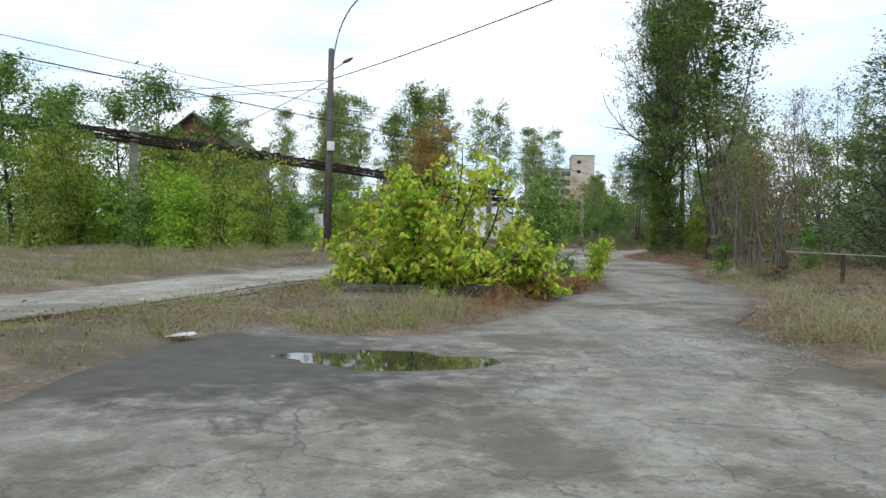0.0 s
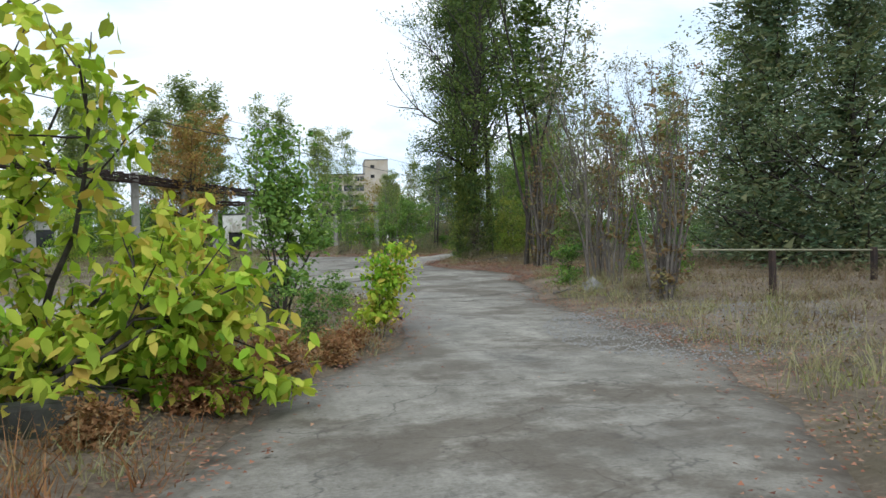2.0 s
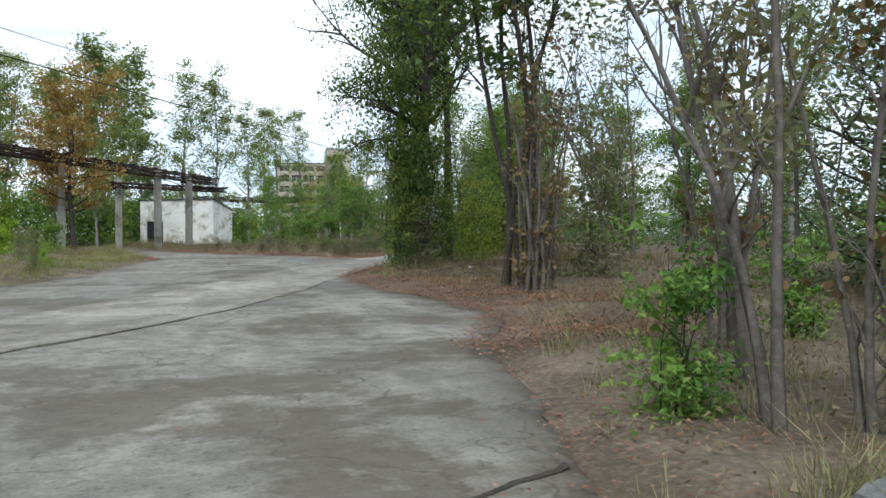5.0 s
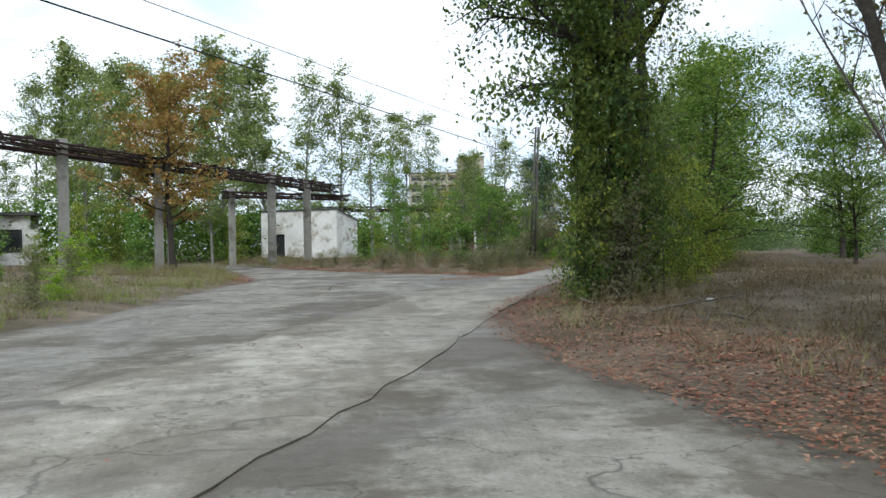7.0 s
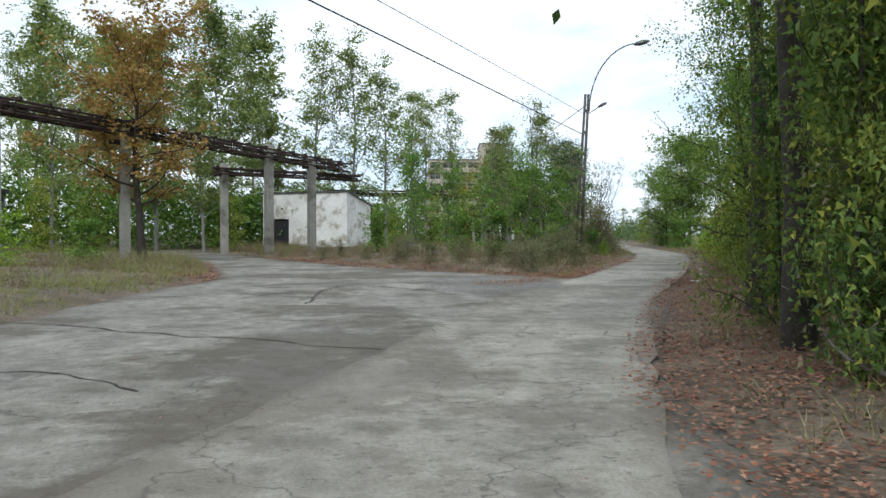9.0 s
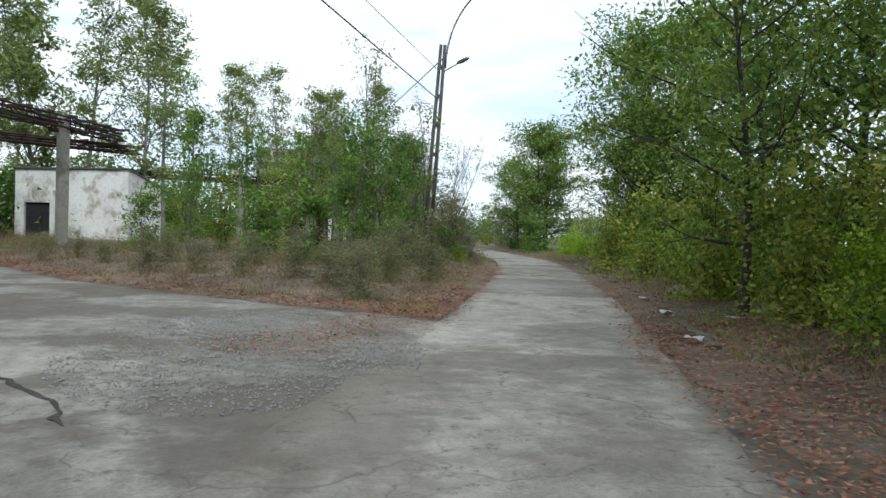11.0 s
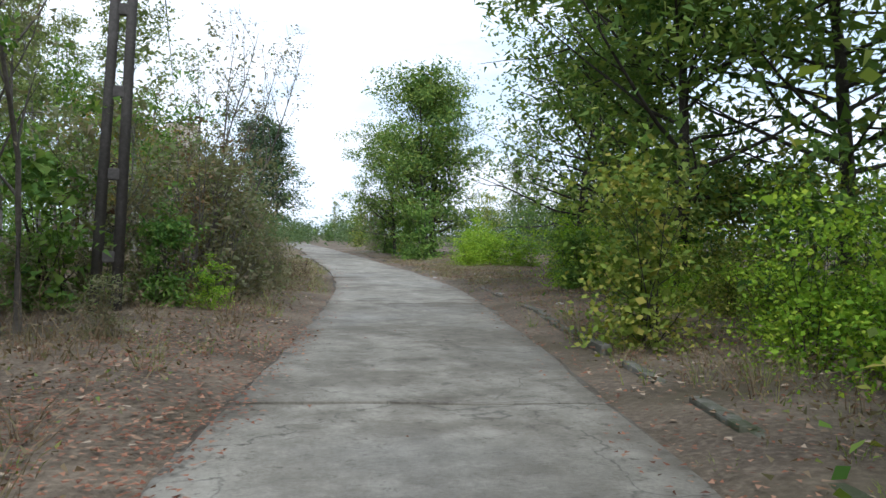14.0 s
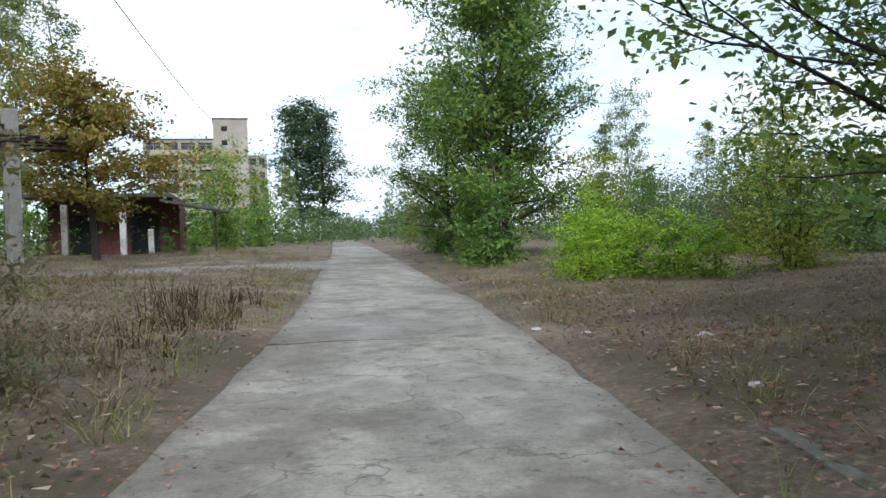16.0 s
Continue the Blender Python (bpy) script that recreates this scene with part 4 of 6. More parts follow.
def gabled_red():
    """Dark red gabled shed rising behind the trees."""
    ob = thing("gabled_shed", "tall dark red gabled shed behind the trees", "shed")
    ob.matrix_basis = pose(-22.8, 72.5, zg(-22.8, 72.5), 0, 0, 0)
    W, D, he, hr = 7.2, 14.0, 8.0, 10.9
    bm = bmesh.new()
    prof = [(-W / 2, 0, -0.3), (W / 2, 0, -0.3), (W / 2, 0, he), (0, 0, hr), (-W / 2, 0, he)]
    f = [bm.verts.new(p) for p in prof]
    g = [bm.verts.new((x, D, z)) for x, y, z in prof]
    bm.faces.new(f)
    bm.faces.new(g[::-1])
    for i in range(5):
        j = (i + 1) % 5
        bm.faces.new((f[j], f[i], g[i], g[j]))
    part("wall", bm, M_REDWALL, ob)
    for s in (-1, 1):
        bm = bmesh.new()
        a = [(0, -0.5, hr + 0.05), (s * (W / 2 + 0.5), -0.5, he - 0.35), (s * (W / 2 + 0.5), D + 0.5, he - 0.35), (0, D + 0.5, hr + 0.05)]
        v = [bm.verts.new(p) for p in a] + [bm.verts.new((x, y, z + 0.18)) for x, y, z in a]
        for q in ((0, 1, 2, 3), (7, 6, 5, 4), (0, 4, 5, 1), (1, 5, 6, 2), (2, 6, 7, 3), (3, 7, 4, 0)):
            bm.faces.new([v[i] for i in q])
        bmesh.ops.recalc_face_normals(bm, faces=bm.faces)
        part("roof", bm, M_ROOF, ob)
    part("window", box((0, -0.02, 8.7), (1.1, 0.08, 1.2), 0, 0.02), M_DARK, ob)


gabled_red()


def works_block(x, y, rot, floors, bays, tower, label, mat, bay=3.4, storey=3.3, depth=12.0, tower_w=5.5):
    """Abandoned works building: piers, bands and dark window bays floor by floor, with a stair tower."""
    ob = thing("works_building", label, "building")
    ob.matrix_basis = pose(x, y, 0, 0, 0, rot)
    L, H = bays * bay, floors * storey
    # solid block: the darkness of the empty rooms is put into its colour
    part("core", box((-L / 2, depth / 2 + 0.4, H / 2), (L - 0.1, depth - 0.5, H - 0.1)), M_DARK, ob, "solid core coloured near-black as unlit gutted rooms")
    for k in range(floors + 1):
        z = k * storey
        part("band", box((-L / 2, 0.1, z + (0.45 if k < floors else -0.1)), (L, 0.5, 1.3 if k < floors else 0.9), 0, 0.02), mat, ob)
    for i in range(bays + 1):
        part("pier", box((-i * bay, 0.08, H / 2), (0.75, 0.62, H - 0.02), 0, 0.02), mat, ob)
    for k in range(floors):
        for i in range(bays):
            cx, cz = -(i + 0.5) * bay, k * storey + 1.95
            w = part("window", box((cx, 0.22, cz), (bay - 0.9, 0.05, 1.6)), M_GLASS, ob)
            part("frame", box((cx, 0.18, cz), (0.1, 0.06, 1.6)), M_FACADE, w)
            part("frame", box((cx, 0.18, cz + 0.25), (bay - 0.9, 0.06, 0.08)), M_FACADE, w)
    part("roof", box((-L / 2, depth / 2, H + 0.2), (L + 0.5, depth + 0.6, 0.3), 0, 0.03), M_ROOF, ob)
    th = tower
    part("tower", box((tower_w / 2 + 0.002, depth / 2 - 0.8, th / 2), (tower_w, depth, th), 0, 0.05), mat, ob, "plain windowless stair tower")
    part("tower_cap", box((tower_w / 2, depth / 2 - 0.8, th + 0.1), (tower_w + 0.3, depth + 0.3, 0.22), 0, 0.03), M_ROOF, ob)
    for z in (th - 2.2, th - 5.4):
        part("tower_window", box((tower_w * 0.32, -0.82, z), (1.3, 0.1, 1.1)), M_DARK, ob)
    part("side_wall", box((-L - 0.15, depth / 2, H / 2), (0.3, depth, H), 0, 0.02), mat, ob)
    part("wing", box((tower_w + 2.2, depth / 2 + 3, (H - 3) / 2), (4.36, depth * 0.8, H - 3), 0, 0.05), mat, ob)
    for k in range(floors - 1):
        for i in range(2):
            part("window", box((tower_w + 1.2 + i * 2.0, depth / 2 + 3 - depth * 0.4 - 0.01, k * storey + 2.0), (1.3, 0.06, 1.5)), M_GLASS, ob)
    return ob


works_block(43.0, 272.0, -6, 7, 4, 27.5, "abandoned yellowish concrete works block with gutted windows and stair tower", M_FACADE_WARM, bay=3.7, storey=3.25, depth=16.0, tower_w=7.6)



def canopy_shed():
    """Low dark red shed with a sagging canopy and white posts."""
    ob = thing("canopy_shed", "low dark red shed with a sloping dark canopy", "shed")
    ob.matrix_basis = pose(24.5, 133.0, zg(24.5, 133), 0, 0, -8)
    part("wall", box((-0.7, 2.0, 1.5), (7.4, 0.3, 3.6), 0, 0.02), M_REDWALL, ob)
    part("wall", box((-4.25, 4.16, 1.5), (0.3, 4.0, 3.6), 0, 0.02), M_REDWALL, ob)
    part("wall", box((2.85, 4.16, 1.5), (0.3, 4.0, 3.6), 0, 0.02), M_REDWALL, ob)
    for x in (-2.4, 1.0):
        part("doorway", box((x, 1.83, 1.1), (1.6, 0.06, 2.6)), M_DARK, ob)
    bm = bmesh.new()
    add_box(bm, (0, 0, 0), (8.2, 6.4, 0.22), 0, 0.03)
    bmesh.ops.transform(bm, matrix=pose(-1.4, 2.7, 3.45, 0, 0.8, 0), verts=bm.verts)
    part("roof", bm, M_ROOF, ob)
    bm = bmesh.new()
    add_box(bm, (0, 0, 0), (3.9, 2.6, 0.14), 0, 0.02)
    bmesh.ops.transform(bm, matrix=pose(4.1, 0.5, 2.72, 0, 11.0, 0), verts=bm.verts)
    part("canopy", bm, M_ROOF, ob, "sagging dark canopy over the doorway")
    part("post", box((0.1, -0.4, 1.35), (0.34, 0.34, 3.2), 0, 0.02), M_WHITE, ob, "whitewashed post")
    part("post", box((-3.0, -0.4, 1.35), (0.34, 0.34, 3.2), 0, 0.02), M_COLUMN, ob, "pale concrete post")
    part("post", box((1.6, -0.4, 0.6), (0.3, 0.3, 1.7), 0, 0.03), M_WHITE, ob, "broken whitewashed stump")
    part("post", box((5.2, -0.4, 1.1), (0.12, 0.12, 2.5), 0, 0.01), M_RUST, ob, "thin rusted prop")


canopy_shed()
column(20.6, 119.5, 6.5, 0.5, "tall weathered concrete column beside the chestnut")

# gate hut at the far end of the lane
far_hut = thing("gate_hut", "small pale gate hut at the end of the lane", "hut")
far_hut.matrix_basis = pose(58.6, 226.5, 0, 0, 0, -20)
part("wall", box((0, 0, 1.2), (3.4, 2.6, 2.8), 0, 0.03), M_WHITE, far_hut)
part("doorway", box((0.3, -1.3, 1.0), (1.0, 0.08, 1.9)), M_DARK, far_hut)
part("roof", box((0, 0, 2.7), (3.9, 3.1, 0.2), 0, 0.03), M_ROOF, far_hut)

# ---- poles and cables ----


def curved_arm(base, out, rise, way):
    pts = []
    for i in range(13):
        a = i / 12 * math.pi / 2
        pts.append((base[0] + way[0] * out * (1 - math.cos(a)), base[1] + way[1] * out * (1 - math.cos(a)), base[2] + rise * math.sin(a)))
    return pts


def lamp_pole(x, y, top, arm_way, ladder, label, out=2.2, rise=2.6):
    ob = thing("street_lamp", label, "street lamp")
    ob.location = (x, y, 0)
    z0 = zg(x, y) - 0.3
    w = Vector((*arm_way, 0)).normalized()
    if ladder:
        for s in (-1, 1):
            part("leg", tube([(s * 0.14 - 0.46, 0, z0), (s * 0.08, 0, top)], [0.085, 0.065], 6), M_DARKPOLE, ob)
        for i in range(7):
            z = z0 + (top - z0) * (0.12 + i * 0.13)
            part("rung", box((-0.46 * (1 - (z - z0) / (top - z0)), 0, z), (0.2, 0.1, 0.16), 0, 0.02), M_DARKPOLE, ob)
    else:
        part("shaft", tube([(0, 0, z0), (0, 0, top)], [0.19, 0.13], 8), M_DARKPOLE, ob)
        part("control_box", box((0.1, -0.2, 5.15), (0.34, 0.2, 0.42), 0, 0.02), M_BOX, ob, "light grey control box")
    arm = curved_arm((w.x * 0.12, w.y * 0.12, top - 0.9), out, rise + 0.9, w)
    part("arm", tube(arm, 0.035, 6), M_LAMP, ob)
    tip = Vector(arm[-1])
    bm = bmesh.new()
    bmesh.ops.create_uvsphere(bm, u_segments=12, v_segments=8, radius=1.0, matrix=Matrix.Translation(tip + w * 0.28) @ Matrix.Rotation(math.atan2(w.y, w.x), 4, "Z") @ Matrix.Rotation(radians(-8), 4, "Y") @ Matrix.Diagonal((0.42, 0.17, 0.13, 1)))
    part("lamp_head", bm, M_LAMP, ob)
    side = Vector((0.8, -0.1, top - 0.55))
    part("side_bracket", tube([(0.1, 0, top - 1.0), side], 0.025, 5), M_LAMP, ob)
    bm = bmesh.new()
    bmesh.ops.create_uvsphere(bm, u_segments=10, v_segments=6, radius=1.0, matrix=Matrix.Translation(side) @ Matrix.Rotation(radians(-28), 4, "Y") @ Matrix.Diagonal((0.3, 0.1, 0.08, 1)))
    part("side_lamp", bm, M_DARKPOLE, ob)
    return ob


lamp_pole(-5.5, 38.0, 9.75, (0.9, -0.3), False, "dark concrete street lamp pole with a curved arm")
lamp_pole(20.12, 81.55, 8.55, (0.85, -0.5), True, "dark twin-legged concrete lamp pole with a curved arm", 2.4, 2.4)


def cable(a, b, sag, r=0.018):
    part_mesh_ob = thing("overhead_cable", "black overhead cable slung between poles", "cable")
    part("strand", tube(sagging(a, b, sag), r, 5), M_CABLE, part_mesh_ob)


cable((-5.5, 38.0, 8.3), (12.0, 12.0, 9.4), 0.3, 0.022)
cable((-5.5, 38.0, 8.3), (-22.0, 62.0, 6.6), 0.3, 0.018)
cable((-5.5, 38.0, 8.3), (-46.0, 66.0, 12.0), 0.6)
cable((-9.0, 50.0, 9.3), (-48.0, 60.0, 16.0), 0.6, 0.014)
cable((-5.5, 38.0, 7.9), (-40.0, 52.0, 9.0), 0.5)
cable((20.0, 81.5, 6.4), (-13.0, 20.0, 5.8), 0.0, 0.02)
cable((20.0, 81.5, 7.5), (-13.6, 20.0, 6.4), 0.0, 0.011)
cable((20.1, 81.5, 8.0), (46.0, 270.0, 25.5), 2.0, 0.022)

# ---- rail, kerbs, planter slab, stones ----
rail = thing("barrier_rail", "faded yellow steel barrier rail on short posts", "barrier")
part("rail", tube([(9.1, 21.2, 0.95), (15.5, 21.8, 0.78)], 0.017, 8), M_RAIL, rail)
for q in (0.25, 0.6, 0.95):
    xx, yy = 9.1 + 6.4 * q, 21.2 + 0.6 * q
    part("post", box((xx, yy, 0.4), (0.09, 0.09, 1.0), 6, 0.01), M_RUST, rail)

planter = thing("planter", "sunken concrete planter edge overgrown by the box elder", "planter")
planter.matrix_basis = pose(-0.45, 15.9, 0.04, 0, 0, 14)
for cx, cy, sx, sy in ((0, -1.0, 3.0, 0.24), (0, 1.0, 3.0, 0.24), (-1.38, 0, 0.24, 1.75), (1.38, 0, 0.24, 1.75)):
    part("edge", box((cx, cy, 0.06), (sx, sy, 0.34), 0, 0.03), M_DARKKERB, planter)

kerb = tagged(new("kerb"), "low mossy concrete kerb half buried in leaves", "kerb", kind="structure")
kerb_bm = box((0, 0, 0), (0.12, 0.98, 0.18), 0, 0.02)
kerb_me = bpy.data.meshes.new("kerb_stone")
kerb_bm.to_mesh(kerb_me)
kerb_bm.free()
kerb_me.materials.append(M_KERB)
walked, krng = 0.0, random.Random(5)
for a, b in zip(LANE_LINE[:-1], LANE_LINE[1:]):
    d = np.array(b) - np.array(a)
    ln = float(np.linalg.norm(d))
    d = d / ln
    side = np.array([d[1], -d[0]])
    k = 0.0
    while k < ln:
        q = np.array(a) + d * k + side * (2.05 + krng.uniform(-0.03, 0.03))
        if 60 < q[1] < 128 and krng.random() > (0.6 if q[1] > 82.5 else 0.14):
            st = part_mesh("kerb_stone", kerb_me, kerb)
            st.matrix_basis = pose(q[0], q[1], -0.01 - (0.05 if q[1] > 82 else 0.0) + krng.uniform(-0.035, 0.015), krng.uniform(-2, 2), krng.uniform(-4, 4), math.degrees(math.atan2(-d[0], d[1])) + krng.uniform(-2, 2))
        k += 1.0


def boulder(x, y, r, label, seed, mat=M_KERB, flat=0.7):
    bm = bmesh.new()
    bmesh.ops.create_icosphere(bm, subdivisions=2, radius=r)
    for v in bm.verts:
        v.co *= 1 + 0.55 * noise.noise(v.co / r * 1.5 + Vector((seed, 0, 0)))
        v.co.z *= flat
    me = bpy.data.meshes.new("stone")
    bm.to_mesh(me)
    bm.free()
    me.materials.append(mat)
    ob = new("stone", me)
    ob.location = (x, y, zg(x, y) + r * flat * 0.45)
    return tagged(ob, label, "stone", "loose stones")


boulder(9.1, 25.0, 0.2, "grey concrete lump in the grass", 1.0, M_GRAVEL, 0.8)
for i, (x, y, r) in enumerate(((27.8, 84.9, 0.07), (28.9, 87.5, 0.05), (30.2, 89.6, 0.08), (31.0, 92.0, 0.05), (29.6, 90.8, 0.05), (26.4, 80.2, 0.06), (32.2, 94.6, 0.06), (14.2, 45.5, 0.10), (24.8, 76.2, 0.05), (27.0, 81.4, 0.06), (28.2, 88.6, 0.05), (29.4, 91.6, 0.06), (30.4, 93.8, 0.05))):
    boulder(x, y, r, "pale broken stone on the verge", 3.1 * i + 2, M_RUBBISH, 0.42)

# scraps of pale rubbish on the verge
for x, y, s, r in ((18.3, 63.1, 0.17, 20), (19.2, 65.2, 0.14, 70), (18.9, 62.2, 0.10, 5), (-3.0, 9.2, 0.16, 40), (16.8, 60.2, 0.11, 130)):
    ob = thing("scrap", "crumpled pale plastic scrap on the verge", "rubbish", "scraps on the verge")
    ob.location = (x, y, zg(x, y))
    bm = bmesh.new()
    bmesh.ops.create_grid(bm, x_segments=6, y_segments=4, size=s)
    for v in bm.verts:
        v.co.y *= 0.55
        v.co.z = 0.05 + 0.35 * s * (0.5 + noise.noise(Vector((v.co.x * 9 + x, v.co.y * 9, 0))))
    bmesh.ops.rotate(bm, verts=bm.verts, matrix=Matrix.Rotation(radians(r), 3, "Z"))
    bmesh.ops.solidify(bm, geom=bm.faces[:], thickness=0.006)
    part("sheet", bm, M_RUBBISH, ob)

# fallen branches in the leaf drift
for i, (x, y, ln, r) in enumerate(((12.6, 44.2, 1.6, 20), (13.4, 43.6, 1.2, -35), (12.9, 43.0, 1.4, 65), (12.2, 45.6, 1.0, 130), (8.2, 24.9, 0.6, 15), (26.6, 78.6, 0.9, 40))):
    rng = np.random.default_rng(300 + i)
    ob = thing("fallen_branch", "bare grey fallen branch lying in the leaves", "branch", "fallen branches")
    ob.matrix_basis = pose(x, y, zg(x, y) + 0.06, 0, -6, r)
    bm = bmesh.new()
    pts = limb(rng, (0, 0, 0), (1, 0, 0.05), ln, 0.1, 6, 0.12)
    add_tube(bm, pts, [0.03 * (1 - 0.12 * q) for q in range(7)], 6)
    for q in (2, 3, 4):
        add_tube(bm, limb(rng, pts[q], rng.normal(size=3) * 0.6 + np.array([0.8, 0, 0.3]), ln * 0.35, 0.1, 3, 0.2), [0.013, 0.01, 0.008, 0.005], 5)
    part("wood", bm, M_DRYSTEM, ob)

# puddle in the sunken joint
bm = bmesh.new()
ring = []
for i in range(48):
    a = 2 * math.pi * i / 48
    r = 1 + 0.2 * math.sin(3 * a + 1) + 0.14 * math.sin(5 * a) + 0.07 * math.sin(9 * a + 2)
    ring.append(bm.verts.new((-0.45 + 1.3 * r * math.cos(a), 7.95 + 0.72 * r * math.sin(a), -0.012)))
bm.faces.new(ring)
me = bpy.data.meshes.new("puddle")
bm.to_mesh(me)
bm.free()
me.materials.append(M_WATER)
tagged(new("puddle", me), "shallow rain puddle on the broken concrete", "puddle", kind="structure")


def crack(points, width):
    """An open slab joint: a ragged dark furrow with packed soil."""
    rng = random.Random(int(points[0][0] * 97 + points[0][1] * 13))
    line = spline(points, 0.13)
    bm = bmesh.new()
    prev = None
    for i, (x, y) in enumerate(line):
        j = min(i + 1, len(line) - 1)
        k = max(i - 1, 0)
        d = unit(np.array(line[j]) - np.array(line[k]))
        s = np.array([-d[1], d[0]])
        z = float(road_z(x, y)) + 0.006
        w = width * rng.uniform(0.2, 1.0)
        o = rng.uniform(-0.02, 0.02) + 0.22 * noise.noise(Vector((x * 0.8, y * 0.8, 3.0))) + 0.09 * noise.noise(Vector((x * 3.1, y * 3.1, 7.0)))
        lo = bm.verts.new((x + s[0] * (o + w / 2), y + s[1] * (o + w / 2), z))
        hi = bm.verts.new((x + s[0] * (o - w / 2), y + s[1] * (o - w / 2), z))
        if prev:
            bm.faces.new((prev[0], prev[1], hi, lo))
        prev = (lo, hi)
    part("joint", bm, M_JOINT, road, "soil-filled slab joint")


crack([(5.9, 56.4), (6.9, 58.0), (7.6, 59.0), (8.1, 60.7)], 0.07)
crack([(7.4, 55.2), (7.5, 57.6), (7.7, 59.3)], 0.07)
crack([(8.1, 60.7), (9.0, 59.5), (9.7, 58.7), (10.3, 57.2)], 0.08)
crack([(3.4, 52.5), (6.0, 51.0), (8.6, 49.4)], 0.06)
crack([(4.6, 64.6), (6.4, 64.0), (8.4, 63.2)], 0.06)
crack([(6.0, 24.6), (7.6, 24.4), (8.8, 24.0)], 0.08)
crack([(4.6, 26.0), (6.4, 25.6), (8.4, 26.4)], 0.07)
crack([(3.6, 47.0), (5.4, 48.2), (6.6, 47.2)], 0.05)

# gravel spill beside the road and at the corner of the lane
grng = np.random.default_rng(11)


def pebbles(name, label, cx, cy, rx, ry, rot, count, size):
    u, a = np.sqrt(grng.uniform(0, 1, count)), grng.uniform(0, 6.283, count)
    ca, sa = math.cos(radians(rot)), math.sin(radians(rot))
    px_, py_ = u * np.cos(a) * rx, u * np.sin(a) * ry
    x, y = cx + px_ * ca - py_ * sa, cy + px_ * sa + py_ * ca
    z = np.maximum(ground_z(x, y), np.where(paved(x, y) < 0, 0.012, -1))
    s = size * grng.uniform(0.4, 1.3, count)
    verts, faces = [], []
    shape = np.array([(1, 0, 0), (0.2, 0.9, 0), (-0.9, 0.4, 0), (-0.4, -0.8, 0), (0.1, 0.05, 0.75)])
    for i in range(count):
        r = grng.uniform(0, 6.283)
        c, t = math.cos(r), math.sin(r)
        v = shape * s[i] * (0.7 + 0.5 * grng.random((5, 1)))
        b = len(verts)
        verts += [(x[i] + p[0] * c - p[1] * t, y[i] + p[0] * t + p[1] * c, z[i] + p[2]) for p in v]
        faces += [(b, b + 1, b + 4), (b + 1, b + 2, b + 4), (b + 2, b + 3, b + 4), (b + 3, b, b + 4)]
    tagged(new(name, link_mesh(name, verts, faces, M_GRAVEL)), label, "gravel", kind="stuff")


pebbles("gravel", "loose grey crushed gravel at the road edge", 8.0, 19.4, 3.4, 2.0, 60, 6500, 0.017)
pebbles("gravel", "loose grey grit on the broken yard corner", 11.6, 60.6, 3.4, 1.8, 80, 5200, 0.018)
pebbles("gravel", "pale chips of broken concrete by the puddle", 3.2, 9.4, 2.2, 1.2, 70, 1100, 0.016)

# ---- grass, weeds and fallen leaves ----


def blades(name, label, count, hmin, hmax, width, mat, box_, density, seed, tilt=0.75):
    """Curved blades scattered over a stretch of verge where density(x, y, s) allows."""
    rng = np.random.default_rng(seed)
    x0, x1, y0, y1 = box_
    tufts = max(1, count // 16)
    x, y = rng.uniform(x0, x1, tufts), rng.uniform(y0, y1, tufts)
    s = paved(x, y)
    keep = rng.random(tufts) < density(x, y, s)
    tall = np.repeat(rng.uniform(0.55, 1.35, int(keep.sum())), 16)
    ox, oy = rng.normal(size=(2, len(tall))) * 0.075
    x, y = np.repeat(x[keep], 16) + ox, np.repeat(y[keep], 16) + oy
    k = len(x)
    z = ground_z(x, y) - 0.02
    h = tall * rng.uniform(hmin, hmax, k) * (0.6 + 0.4 * np.sin(x * 0.9) * np.sin(y * 1.1))
    a, b = rng.uniform(0, 6.283, k), np.arctan2(oy, ox) + rng.normal(size=k) * 0.5
    lean = h * tilt * rng.uniform(0.2, 1.6, k)
    base = np.stack([x, y, z], 1)
    side = np.stack([np.cos(a), np.sin(a), np.zeros(k)], 1) * (width * 1.15 * rng.uniform(0.6, 1.4, k))[:, None]
    bend = np.stack([np.cos(b) * lean, np.sin(b) * lean, np.zeros(k)], 1)
    up = np.stack([np.zeros(k), np.zeros(k), h], 1)
    mid, tip = base + up * 0.55 + bend * 0.35, base + up + bend
    bent = np.concatenate([np.stack([base - side, base + side, mid], 1), np.stack([mid - side * 0.6, mid + side * 0.6, tip], 1)])
    return tagged(new(name, quad_mesh(name, bent, mat)), label, "grass", kind="stuff")


def weed_bits(name, label, count, size, hmax, mat, box_, density, seed):
    """Small withered leaves and seed heads at knee height, crowded in clumps."""
    rng = np.random.default_rng(seed)
    x0, x1, y0, y1 = box_
    x, y = rng.uniform(x0, x1, count), rng.uniform(y0, y1, count)
    s = paved(x, y)
    keep = rng.random(count) < density(x, y, s)
    x, y = x[keep], y[keep]
    c = clumpy(x, y, 0.9, 0.1)
    z = ground_z(x, y) + hmax * c * rng.random(len(x)) ** 1.4
    return tagged(new(name, quad_mesh(name, leaf_quads(rng, np.stack([x, y, z], 1), size, 0.0, 0.3, 0.3, True), mat)), label, "weeds", kind="stuff")


def clumpy(x, y, f=1.0, at=0.0):
    return np.clip(0.5 + 0.5 * np.sin(x * 1.3 * f + 2.0 * np.sin(y * 0.9 * f)) * np.sin(y * 1.7 * f + 1.3 * np.sin(x * 0.7 * f)) + at, 0, 1)


def near(s, lo, hi):
    return np.clip((s - lo) / 0.3, 0, 1) * np.clip((hi - s) / 1.0, 0, 1)


